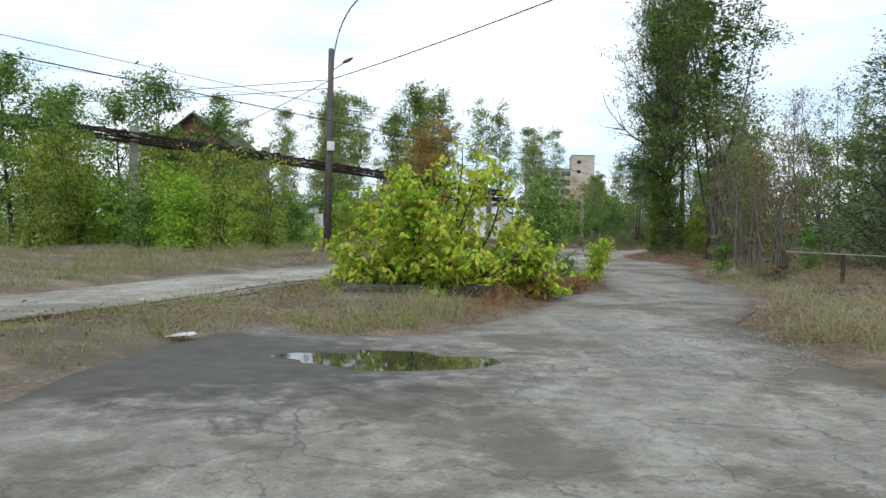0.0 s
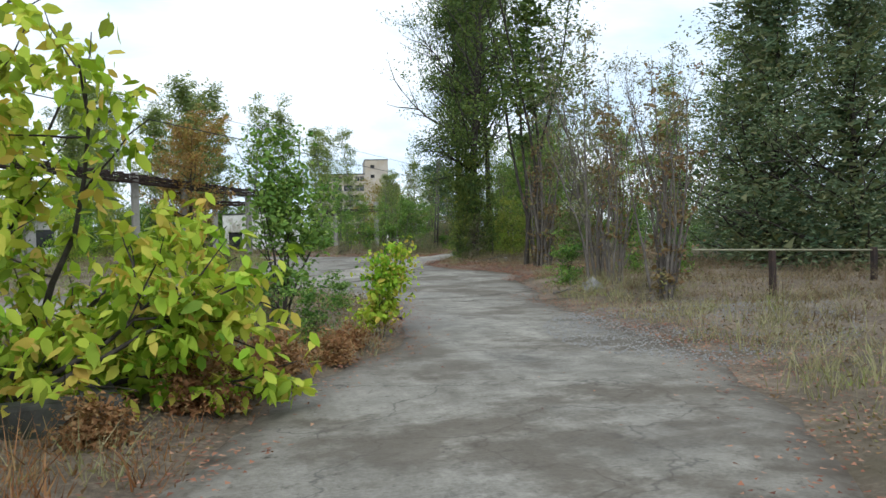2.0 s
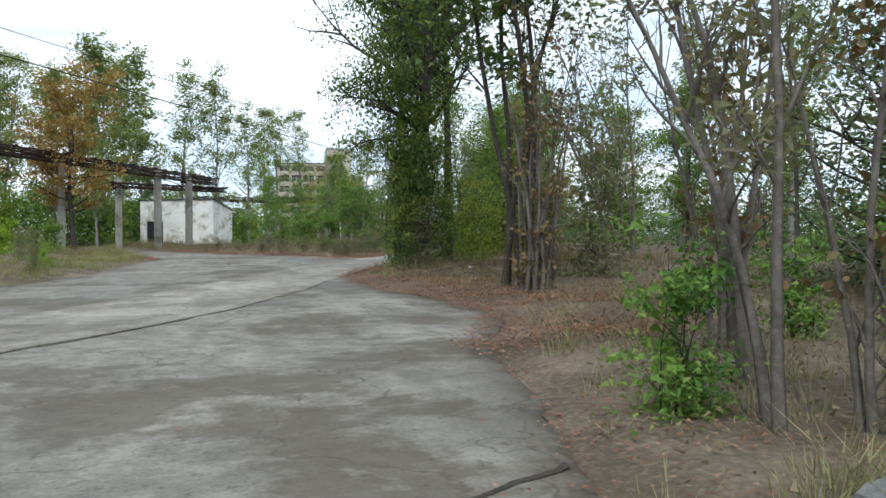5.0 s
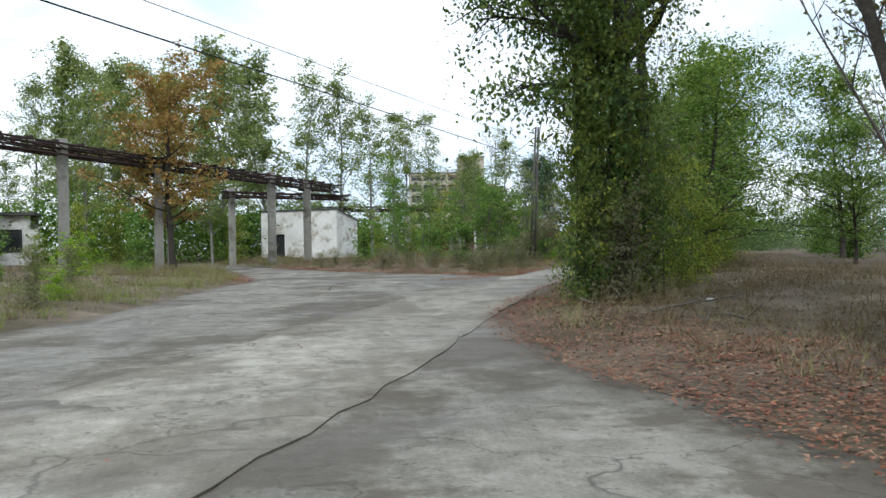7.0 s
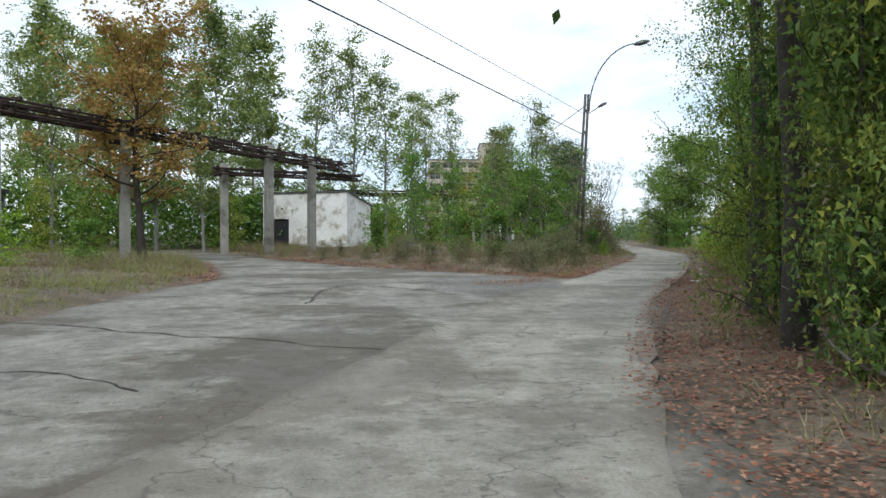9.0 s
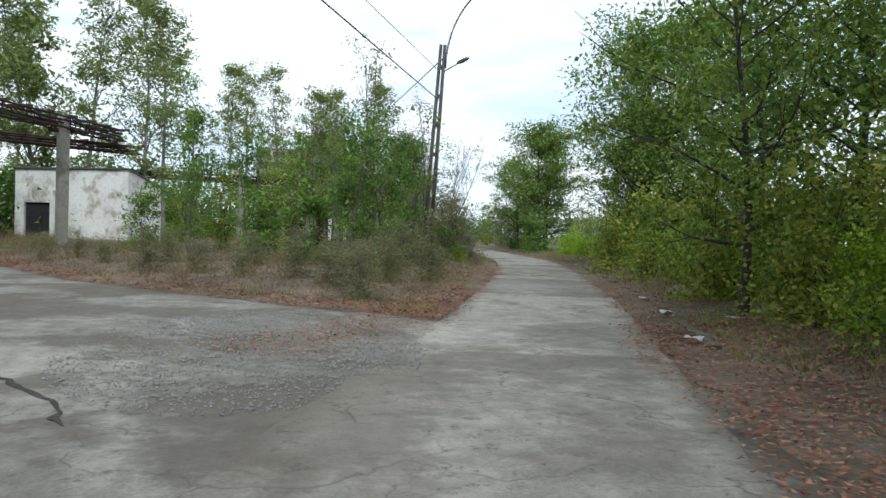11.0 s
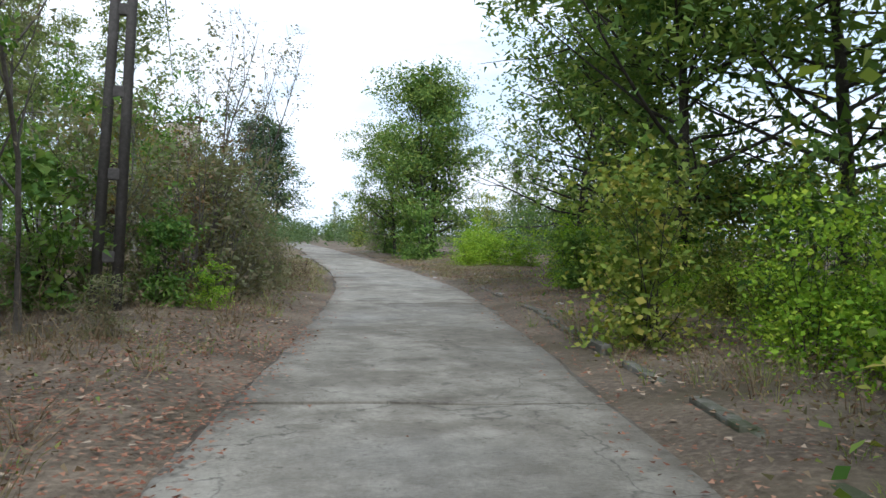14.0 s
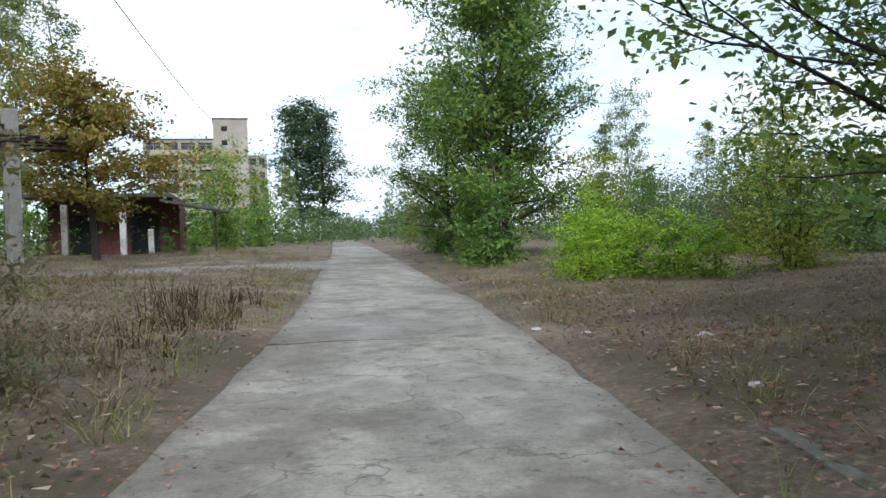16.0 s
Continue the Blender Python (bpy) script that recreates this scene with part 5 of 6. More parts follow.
# island and left bank at the start
blades("grass", "dry straw-coloured grass on the traffic island", 44200, 0.15, 0.5, 0.0043, F_STRAW, (-5, 6, 8, 30), lambda x, y, s: near(s, 0.0, 6) * clumpy(x, y, 1.3) ** 1.5, 21)
blades("grass", "green and yellow grass on the bridge bank", 68000, 0.15, 0.45, 0.0056, F_GRASS, (-22, 4, 8, 60), lambda x, y, s: near(s, 0.05, 12) * clumpy(x, y, 0.8), 22)
blades("weeds", "brown withered weeds on the bridge bank", 33150, 0.17, 0.53, 0.0062, F_WEED, (-22, 4, 6, 62), lambda x, y, s: near(s, 0.3, 14) * clumpy(x, y, 0.6, 0.1) * 0.8, 23)
blades("grass", "pale straw tussock in front of the box elder", 900, 0.45, 0.85, 0.0056, F_STRAW, (-0.9, 0.5, 11.3, 12.6), lambda x, y, s: np.exp(-((x + 0.2) ** 2 + (y - 12) ** 2) * 4), 24, 0.3)
blades("grass", "rough straw and green tufts on the muddy edge", 18000, 0.10, 0.34, 0.005, F_STRAW, (-11, 0, 7, 14), lambda x, y, s: near(s, 0.0, 5) * clumpy(x, y, 1.2, 0.1), 77, 0.6)
blades("grass", "green tufts on the muddy edge", 7000, 0.08, 0.28, 0.005, F_GRASS, (-11, 0, 7, 14), lambda x, y, s: near(s, 0.0, 5) * clumpy(x, y, 0.9), 78, 0.6)
blades("grass", "pale straw tussocks before the pipe bridge", 40000, 0.25, 0.6, 0.006, F_STRAW, (-22, -6, 14, 36), lambda x, y, s: near(s, 0.1, 9) * clumpy(x, y, 0.8, 0.1), 79, 0.5)
blades("weeds", "rust-red withered fern stalks along the island edge", 15000, 0.16, 0.46, 0.006, F_FERN, (0.0, 5.2, 11.5, 22), lambda x, y, s: near(s, 0.02, 1.3) * (x > 0.2) * (0.3 + 0.7 * clumpy(x, y, 1.1)), 80, 0.7)
# right bank
blades("weeds", "rust-brown weeds under the poplars", 66300, 0.21, 0.63, 0.0068, F_WEED, (8, 26, 12, 62), lambda x, y, s: near(s, 1.0, 12) * clumpy(x, y, 0.7, 0.15), 25)
blades("grass", "straw and green grass along the poplar verge", 51000, 0.15, 0.5, 0.0056, F_STRAW, (4, 18, 8, 56), lambda x, y, s: near(s, 0.3, 4) * clumpy(x, y, 1.1), 26)
blades("grass", "patches of green grass on the poplar verge", 27200, 0.1, 0.35, 0.0062, F_GRASS, (4, 18, 8, 50), lambda x, y, s: near(s, 0.4, 3) * clumpy(x, y, 0.9, -0.3), 27)
# left of the yard
blades("grass", "yellow-green grass on the bank of the yard", 51000, 0.25, 0.7, 0.0062, F_GRASS, (-14, 5, 42, 100), lambda x, y, s: near(s, 0.05, 7) * clumpy(x, y, 0.7), 28)
blades("weeds", "brown weeds behind the yard bank", 33150, 0.21, 0.59, 0.0074, F_WEED, (-16, 4.5, 40, 104), lambda x, y, s: near(s, 0.5, 12) * clumpy(x, y, 0.5, 0.1), 29)
blades("grass", "tall pale yellow-green grass along the yard edge", 60000, 0.3, 0.62, 0.006, F_STRAW, (-14, 5, 36, 76), lambda x, y, s: near(s, 0.35, 2.6) * (x < 4.8) * clumpy(x, y, 0.7, 0.2), 73, 0.5)
blades("grass", "fresh green grass among the straw along the yard edge", 40000, 0.2, 0.5, 0.006, F_GRASS, (-14, 5, 36, 76), lambda x, y, s: near(s, 0.15, 2.4) * (x < 4.8) * clumpy(x, y, 0.9, 0.1), 74, 0.6)
blades("grass", "yellowing grass tufts at the road edge below the rail", 30000, 0.2, 0.55, 0.006, F_STRAW, (4, 14, 10, 30), lambda x, y, s: near(s, 0.15, 2.6) * (x > 4.2 + (y - 10) * 0.16) * clumpy(x, y, 1.0, 0.1), 75, 0.6)
# far bank of the yard and left of the lane
blades("weeds", "grey-brown withered weeds between yard and lane", 76500, 0.24, 0.73, 0.0062, F_WEED, (-2, 26, 63, 112), lambda x, y, s: near(s, 0.5, 9) * clumpy(x, y, 0.6, 0.25), 30)
blades("grass", "short green grass at the corner of the lane", 20400, 0.1, 0.4, 0.0050, F_GRASS, (9, 30, 58, 112), lambda x, y, s: near(s, 0.0, 1.6) * clumpy(x, y, 1.0), 31)
# right of the lane
blades("weeds", "brown weeds on the lane verge", 43350, 0.07, 0.30, 0.0050, F_WEED, (12, 48, 50, 128), lambda x, y, s: near(s, 0.5, 6) * clumpy(x, y, 0.9), 32)
blades("grass", "short straw and green grass on the lane verge", 30600, 0.08, 0.3, 0.0050, F_GRASS, (12, 48, 50, 128), lambda x, y, s: near(s, 0.1, 3) * clumpy(x, y, 1.2, -0.2), 33)
blades("grass", "knee-high green and straw weeds on the maple verge", 20000, 0.14, 0.42, 0.006, F_GRASS, (14, 27, 52, 80), lambda x, y, s: near(s, 0.5, 4) * (x > 14.5 + (y - 55) * 0.42) * clumpy(x, y, 0.9, 0.15), 81, 0.6)
weed_bits("weeds", "low leafy green weeds on the maple verge", 22000, 0.05, 0.4, F_FRESH, (14, 27, 52, 80), lambda x, y, s: near(s, 0.8, 4) * (x > 14.5 + (y - 55) * 0.42) * clumpy(x, y, 0.8), 82)
# open ground on the left at the end
blades("weeds", "brown dead weeds on the open ground", 45000, 0.1, 0.36, 0.0074, F_WEED, (8, 32, 88, 135), lambda x, y, s: near(s, 0.2, 14) * clumpy(x, y, 0.6, 0.1), 34)
blades("grass", "straw grass on the open ground", 37400, 0.2, 0.6, 0.0062, F_STRAW, (12, 33, 88, 135), lambda x, y, s: near(s, 0.1, 8) * clumpy(x, y, 0.9, -0.1), 35)
weed_bits("weeds", "low tangle of withered weeds on the bridge bank", 43200, 0.057, 0.36, F_WEED, (-22, 4, 6, 62), lambda x, y, s: near(s, 0.0, 9), 51)
weed_bits("weeds", "rust-brown low tangle under the poplars", 48960, 0.057, 0.36, F_WEED, (5, 24, 10, 62), lambda x, y, s: near(s, 0.3, 8), 52)
weed_bits("weeds", "grey-brown tangle between yard and lane", 54720, 0.057, 0.5, F_WEED, (-2, 26, 63, 100), lambda x, y, s: near(s, 0.2, 7), 53)
weed_bits("weeds", "low brown and green weeds on the lane verge", 50400, 0.046, 0.2, F_GRASS, (12, 46, 48, 125), lambda x, y, s: near(s, 0.3, 6) * clumpy(x, y, 0.8), 54)
weed_bits("weeds", "withered tangle on the open ground", 43200, 0.057, 0.3, F_WEED, (8, 32, 86, 130), lambda x, y, s: near(s, 0.1, 9), 55)
weed_bits("weeds", "rusty low weeds on the island", 36000, 0.046, 0.22, F_DRY, (-5, 6, 9, 31), lambda x, y, s: near(s, 0.0, 5), 56)
blades("weeds", "dark dead dock stalks beside the lane", 700, 0.35, 0.75, 0.012, F_DOCK, (24.6, 27.2, 93.0, 95.8), lambda x, y, s: near(s, 0.1, 3) * np.exp(-((x - 25.8) ** 2 + (y - 94.4) ** 2) * 1.5), 57, 0.3)
blades("weeds", "dark dead dock stalks beside the far lane", 420, 0.35, 0.7, 0.012, F_DOCK, (24.6, 27.2, 91.0, 98.5), lambda x, y, s: near(s, 0.1, 3) * 0.4, 58, 0.3)
weed_bits("weeds", "brown dead leaves and stalks on the broad lane bank", 64800, 0.041, 0.1, F_WEED, (18, 46, 60, 112), lambda x, y, s: near(s, 0.6, 9), 59)
blades("grass", "bright yellow-green grass strip at the lane edge", 16000, 0.1, 0.34, 0.005, F_GRASS, (22, 32, 86, 116), lambda x, y, s: near(s, 0.0, 0.9) * (to_line(x, y, LANE_LINE) < 3.2) * (x < 25.6 + (y - 86) * 0.31) * clumpy(x, y, 0.8, 0.25), 71)
blades("grass", "pale yellow-green tussock beside the dock stalks", 1500, 0.25, 0.5, 0.006, F_STRAW, (24.6, 27.6, 92.4, 96.4), lambda x, y, s: np.exp(-((x - 26.2) ** 2 + (y - 94.4) ** 2) * 2.2), 72, 0.35)
TONGUE = [(11.7, 60.2), (12.6, 61.2), (14.9, 65.4)]
# tufts growing in the paving
blades("grass", "withered tuft growing in a slab joint", 240, 0.06, 0.2, 0.0037, F_STRAW, (5.6, 7.0, 23.6, 24.5), lambda x, y, s: np.exp(-((x - 6.3) ** 2 + (y - 24) ** 2 * 4) * 5), 36, 0.8)
blades("grass", "green grass patch at the corner of the yard", 6000, 0.06, 0.2, 0.0037, F_GRASS, (10.8, 15.2, 59.4, 66), lambda x, y, s: np.exp(-(to_line(x, y, TONGUE) / 0.5) ** 2), 37, 0.6)


def litter(name, label, count, size, box_, density, seed, lift=0.0, mat=F_LITTER):
    rng = np.random.default_rng(seed)
    x0, x1, y0, y1 = box_
    x, y = rng.uniform(x0, x1, count), rng.uniform(y0, y1, count)
    s = paved(x, y)
    keep = rng.random(count) < density(x, y, s)
    x, y, s = x[keep], y[keep], s[keep]
    z = np.where(s < 0, np.maximum(0.026, ground_z(x, y)), np.maximum(ground_z(x, y), -0.02) + 0.015) + rng.uniform(0, 0.03 + lift, len(x))
    q = leaf_quads(rng, np.stack([x, y, z], 1), size, 0.0, 0.9, 0.42, True)
    c = q.mean(1, keepdims=True)
    q[:, :, 2] = c[:, :, 2] + (q[:, :, 2] - c[:, :, 2]) * 0.35
    return tagged(new(name, quad_mesh(name, q, mat)), label, "leaves", kind="stuff")


litter("fallen_leaves", "drift of red-brown fallen leaves under the poplars", 200000, 0.054, (9.0, 20, 30, 62), lambda x, y, s: near(s, -0.5, 3.2) * (0.25 + 0.75 * clumpy(x, y, 0.8, 0.1)), 41, 0.03)
litter("fallen_leaves", "scattered brown leaves at the edge of the island", 44000, 0.042, (-3, 8, 8, 31), lambda x, y, s: near(s, -0.6, 1.4) * clumpy(x, y, 1.3), 42)
litter("fallen_leaves", "red-brown fallen leaves along the far side of the yard", 170000, 0.05, (-2, 22, 60, 84), lambda x, y, s: near(s, -0.4, 2.2) * (0.2 + 0.8 * clumpy(x, y, 0.9)), 43, 0.02)
litter("fallen_leaves", "brown fallen leaves along both sides of the lane", 150000, 0.045, (13, 46, 54, 130), lambda x, y, s: np.maximum(near(s, -0.35, 2.4) * (0.25 + 0.6 * clumpy(x, y, 1.0)), near(s, -0.4, 1.5)), 44, 0.02)
litter("fallen_leaves", "thin scatter of brown leaves on the lane bank", 50000, 0.044, (16, 44, 58, 112), lambda x, y, s: near(s, 0.5, 8) * clumpy(x, y, 0.8, 0.1), 47, 0.02)
litter("fallen_leaves", "brown leaves strewn over the bank beside the lime bushes", 90000, 0.05, (24, 44, 76, 104), lambda x, y, s: near(s, 0.4, 10) * (x > 24 + (y - 76) * 0.3) * (0.3 + 0.7 * clumpy(x, y, 0.9)), 48, 0.02)
litter("fallen_leaves", "bleached curled leaves and chips on the lane bank", 26000, 0.075, (16, 44, 58, 112), lambda x, y, s: near(s, 0.1, 6) * (0.35 + 0.65 * clumpy(x, y, 1.1)), 50, 0.03, F_PALELITTER)
blades("grass", "short withered straw on the bank beside the lime bushes", 56000, 0.08, 0.26, 0.005, F_STRAW, (24, 44, 76, 104), lambda x, y, s: near(s, 0.4, 10) * (x > 24 + (y - 76) * 0.3) * clumpy(x, y, 0.7, 0.1), 76)
litter("fallen_leaves", "brown leaves on the soil tongue at the lane corner", 16000, 0.05, (10.5, 15.6, 59, 66.5), lambda x, y, s: np.exp(-(to_line(x, y, TONGUE) / 0.6) ** 2), 49)
litter("fallen_leaves", "red-brown leaves heaped along the far bank", 60000, 0.085, (3, 17, 62, 82), lambda x, y, s: near(s, -0.25, 1.3) * (0.35 + 0.65 * clumpy(x, y, 0.8)), 83, 0.04)
litter("fallen_leaves", "few yellow leaves scattered on the paving", 8976, 0.042, (3, 36, 10, 110), lambda x, y, s: (s < 0) * 0.3, 45)
litter("fallen_leaves", "brown leaves at the road edge below the rail", 80000, 0.042, (4, 13, 10, 40), lambda x, y, s: near(s, -0.2, 2.0) * clumpy(x, y, 1.1), 46)

# ---- trees and shrubs ----


def box_elder():
    """The big lime-green bush on the island: arching stems and hanging compound leaves."""
    rng = np.random.default_rng(77)
    ob = thing("box_elder", "spreading lime-green box elder bush turning yellow", "bush")
    ob.location = (-0.1, 15.9, 0.08)
    bm, spots = bmesh.new(), []
    for i in range(30):
        a = i * 2.4
        e = radians(rng.uniform(20, 84))
        ln = rng.uniform(1.5, 2.15) if e < radians(50) else rng.uniform(2.1, 3.2)
        pts = limb(rng, (0.35 * math.cos(a), 0.3 * math.sin(a), -0.1), (math.cos(a) * math.cos(e) * 1.15, math.sin(a) * math.cos(e) * 0.85, math.sin(e)), ln, -0.22 if e < 1 else 0.0, 7, 0.10)
        add_tube(bm, pts, [0.035 * (1 - 0.11 * q) for q in range(8)], 5, caps=False)
        pts = np.array(pts)
        spots += list(pts[3:])
        for s in range(8):
            q = rng.uniform(1.5, 6.9)
            j = int(q)
            p0 = pts[j] + (pts[j + 1] - pts[j]) * (q - j)
            p2 = limb(rng, p0, unit(pts[j + 1] - pts[j]) + rng.normal(size=3) * 0.7, rng.uniform(0.35, 0.75), 0.1, 4, 0.16)
            add_tube(bm, p2, [0.010, 0.008, 0.007, 0.005, 0.004], 4, caps=False)
            spots += p2[1:]
    spots = np.array(spots)
    part("stem", bm, M_BARK, ob)
    k = 2600
    at = spots[rng.integers(0, len(spots), k)] + rng.normal(size=(k, 3)) * 0.11
    at[:, 2] = np.maximum(at[:, 2], 0.12)
    quads = []
    for m_ in range(5):
        quads.append(leaf_quads(rng, at + rng.normal(size=(k, 3)) * 0.035, 0.135, 0.85, 0.55, 0.25))
    part_mesh("leaves", quad_mesh("leaves", np.concatenate(quads), F_LIME), ob)


box_elder()
KINDS["sapling"] = dict(name="sapling", label="bright yellow-green sapling at the road edge", category="sapling", H=2, leaves=1500, leaf=0.11, spread=0.12,
                        mats=(M_BARK, F_LIME), base=0.1, radius=egg(0.26, 0.2, 0.9), limbs=18, elev=45, lift=0.2, trunks=3, subs=3, thick=0.010, droop=0.8)
plant("sapling", 3.7, 19.6, 1.2)
plant("shrub_green", 2.85, 19.0, 0.8, 1.2)
plant("shrub_green", 2.4, 21.0, 0.8, 1.3)
plant("shrub_green", 3.6, 22.6, 0.6, 1.3)
KINDS["island_tree"] = dict(name="tree", label="ivy-clad multi-stemmed tree on the island", category="tree", H=4.5, leaves=3600, leaf=0.11, spread=0.16,
                            mats=(M_BARK, F_GREEN), base=0.12, radius=egg(0.24, 0.16, 0.8), limbs=34, elev=52, lift=0.4, trunks=5, subs=4, thick=0.02)
plant("island_tree", 2.5, 20.2, 2.7, 0.95)
plant("dry_tree", 1.7, 19.4, 1.5, 1.4)
plant("dry_tree", 2.2, 18.0, 0.8, 1.7)
for x, y, h in ((2.3, 17.0, 0.42), (2.9, 17.8, 0.34), (1.7, 15.7, 0.42), (3.2, 18.6, 0.3), (1.15, 14.9, 0.32), (2.0, 16.3, 0.45)):
    plant("dry_bush", x, y, h)
plant("dry_tree", 1.2, 18.6, 0.9, 1.5)
# right bank groups
plant("wayside_poplar", 13.0, 46.9, 17.0, 0.75)
plant("thin_poplar", 12.8, 38.2, 17.0, 1.2)
plant("ivy_mass", 13.0, 46.9, 7.4, 0.75)
plant("ivy_mass", 12.2, 46.4, 5.2, 0.65)
plant("ivy_mass", 14.2, 47.8, 3.4, 0.9)
plant("ivy_mass", 13.7, 50.4, 5.8, 0.7)
plant("tall_shrub", 14.2, 48.6, 2.6, 0.9)
plant("tall_shrub", 16.6, 52.0, 3.6, 0.9)
plant("high_poplar", 12.9, 48.6, 16.5, 0.7)
plant("high_poplar", 14.3, 52.2, 14.5, 0.7)
plant("high_poplar", 15.0, 50.5, 16.5, 0.8)
plant("sparse_tree", 17.4, 53.0, 5.0)
plant("shrub_dark", 12.9, 46.2, 2.2)
plant("dry_tree", 13.2, 37.6, 2.4)
plant("shrub_dark", 15.6, 40.4, 4.0)
plant("dry_tree", 12.7, 37.2, 5.6)
plant("dry_tree", 13.8, 39.4, 5.2)
plant("sparse_tree", 9.9, 26.6, 5.9)
plant("sparse_tree", 10.6, 27.6, 6.4)
plant("dry_tree", 10.2, 26.2, 3.9)
plant("dry_tree", 9.3, 22.5, 4.2)
plant("dry_tree", 9.9, 23.4, 3.6)
plant("dry_tree", 11.2, 29.0, 4.4)
plant("shrub_green", 9.4, 27.2, 1.3)
plant("dark_pine", 18.3, 31.4, 9.4, 1.4)
plant("dark_pine", 22.5, 30.5, 10.0, 1.4)
plant("dark_pine", 16.9, 26.4, 7.6, 1.4)
plant("dark_pine", 20.5, 35.0, 8.5, 1.4)
plant("dark_pine", 21.5, 24.0, 10.0, 1.3)
plant("shrub_dark", 12.5, 18.0, 3.0)
plant("shrub_dark", 11.0, 15.0, 2.2)
plant("shrub_green", 12.4, 29.6, 1.2)
plant("sparse_tree", 18.5, 44.0, 9.5)
plant("sparse_tree", 21.0, 48.0, 10.0)
plant("sparse_tree", 19.5, 40.0, 8.5)
plant("sparse_tree", 24.0, 53.0, 10.0)
plant("young_poplar", 24.5, 44.0, 11.0)
plant("young_poplar", 29.0, 57.0, 12.0)
plant("sparse_tree", 17.5, 36.0, 8.0)
plant("shrub_green", 13.2, 28.6, 1.5)
# row of maples on the right of the lane
plant("near_maple", 19.8, 57.4, 7.4, 1.15)
plant("broad_maple", 22.4, 63.4, 8.8, 1.0)
plant("broad_maple", 27.0, 71.6, 11.5, 0.95)
plant("broad_maple", 29.6, 77.8, 11.0)
plant("broad_maple", 28.4, 80.0, 10.5, 0.9)
plant("broad_maple", 30.4, 83.4, 10.8)
plant("broad_maple", 33.0, 70.0, 11.0)
plant("near_maple", 19.4, 62.6, 8.4, 0.75)
plant("broad_maple", 27.5, 61.0, 6.0)
mrng = random.Random(14)
for i in range(22):
    q = LANE_LINE[2 + i] if i < len(LANE_LINE) - 2 else LANE_LINE[-1]
    d = unit(LANE_LINE[3 + i] - LANE_LINE[2 + i])
    for off, kinds, lo, hi in ((5.9, ("near_green", "tall_shrub", "near_green"), 1.9, 3.0), (4.3, ("near_lime", "near_green", "near_lime"), 1.0, 1.7)):
        off += mrng.uniform(-0.5, 0.6)
        x, y = q[0] + d[1] * off, q[1] - d[0] * off
        if y < 85:
            plant(kinds[i % 3], x, y, mrng.uniform(lo, hi), 1.15)
for i in range(15):
    y = 34 + i * 2.6
    plant(("tall_shrub", "shrub_lime", "shrub_green")[i % 3], -17.5 + (y - 34) * 0.42 + mrng.uniform(-1.5, 1.0), y, mrng.uniform(2.6, 4.6) if y < 62 else mrng.uniform(1.5, 2.6))
plant("maple", -18.6, 65.0, 10.8)
plant("tall_shrub", -16.4, 35.5, 5.2)
plant("tall_shrub", -19.0, 38.8, 6.0)
plant("tall_shrub", -14.6, 40.0, 4.6)
plant("tall_shrub", -21.5, 43.0, 6.5)
plant("maple", -24.0, 48.0, 9.0)
plant("tall_shrub", -19.5, 52.0, 6.8, 0.9)
plant("tall_shrub", -17.5, 56.0, 7.2, 0.9)
plant("tall_shrub", -23.0, 50.0, 6.8, 0.9)
plant("tall_shrub", -15.2, 60.0, 6.2, 0.9)
plant("tall_shrub", -21.0, 45.5, 5.6, 0.9)
plant("maple", -22.0, 62.5, 8.5)
plant("tall_shrub", -15.5, 61.0, 5.0)
plant("tall_shrub", -19.0, 58.5, 5.5)
# behind the pipe bridge and along the left bank
plant("shrub_lime", -13.0, 37.7, 4.0)
plant("shrub_lime", -11.8, 40.6, 3.7)
plant("shrub_green", -13.3, 34.6, 3.2)
plant("shrub_green", -11.4, 47.5, 3.2)
plant("shrub_green", -8.9, 48.4, 3.1)
plant("shrub_lime", -7.2, 44.2, 1.5)
plant("tall_shrub", -15.4, 30.1, 4.2)
plant("shrub_green", -11.6, 36.1, 2.9)
plant("tall_shrub", -9.4, 50.1, 3.7)
plant("tall_shrub", -17.1, 38.1, 3.7)
plant("maple", -22.7, 63.8, 13.1)
plant("maple", -26.9, 66.1, 12.1)
plant("maple", -17.4, 32.2, 8.0)
plant("tall_shrub", -9.2, 33.1, 4.8)
plant("tall_shrub", -8.1, 36.1, 4.6)
plant("shrub_lime", -10.7, 33.1, 3.5)
plant("maple", -19.2, 40.2, 8.0)
plant("young_poplar", 9.9, 88.0, 11.3)
plant("young_poplar", -22.9, 80.9, 14.3)
plant("young_poplar", -18.1, 75.4, 11.2)
plant("young_poplar", -17.0, 90.7, 12.0)
plant("young_poplar", -9.8, 90.0, 13.4)
plant("yard_poplar", -14.7, 100.6, 18.5)
plant("young_poplar", -24.5, 122.1, 19.0)
plant("young_poplar", -18.0, 116.3, 19.5)
plant("yard_poplar", -16.9, 124.2, 22.4)
plant("yard_poplar", -3.5, 110.6, 21.2)
plant("yard_poplar", 0.5, 117.4, 22.0)
plant("young_poplar", 3.8, 113.1, 19.5)
plant("young_poplar", 7.8, 114.9, 19.5)
plant("young_poplar", 15.8, 154.5, 21.2)
plant("young_poplar", 21.3, 148.2, 20.1)
plant("young_poplar", 18.7, 96.1, 8.6)
plant("young_poplar", 21.3, 96.9, 10.6)
plant("young_poplar", -3.1, 127.5, 18.6)
plant("young_poplar", -14.2, 118.2, 20.8)
plant("young_poplar", -16.0, 113.2, 18.1)
plant("young_poplar", -22.0, 108.5, 10.2)
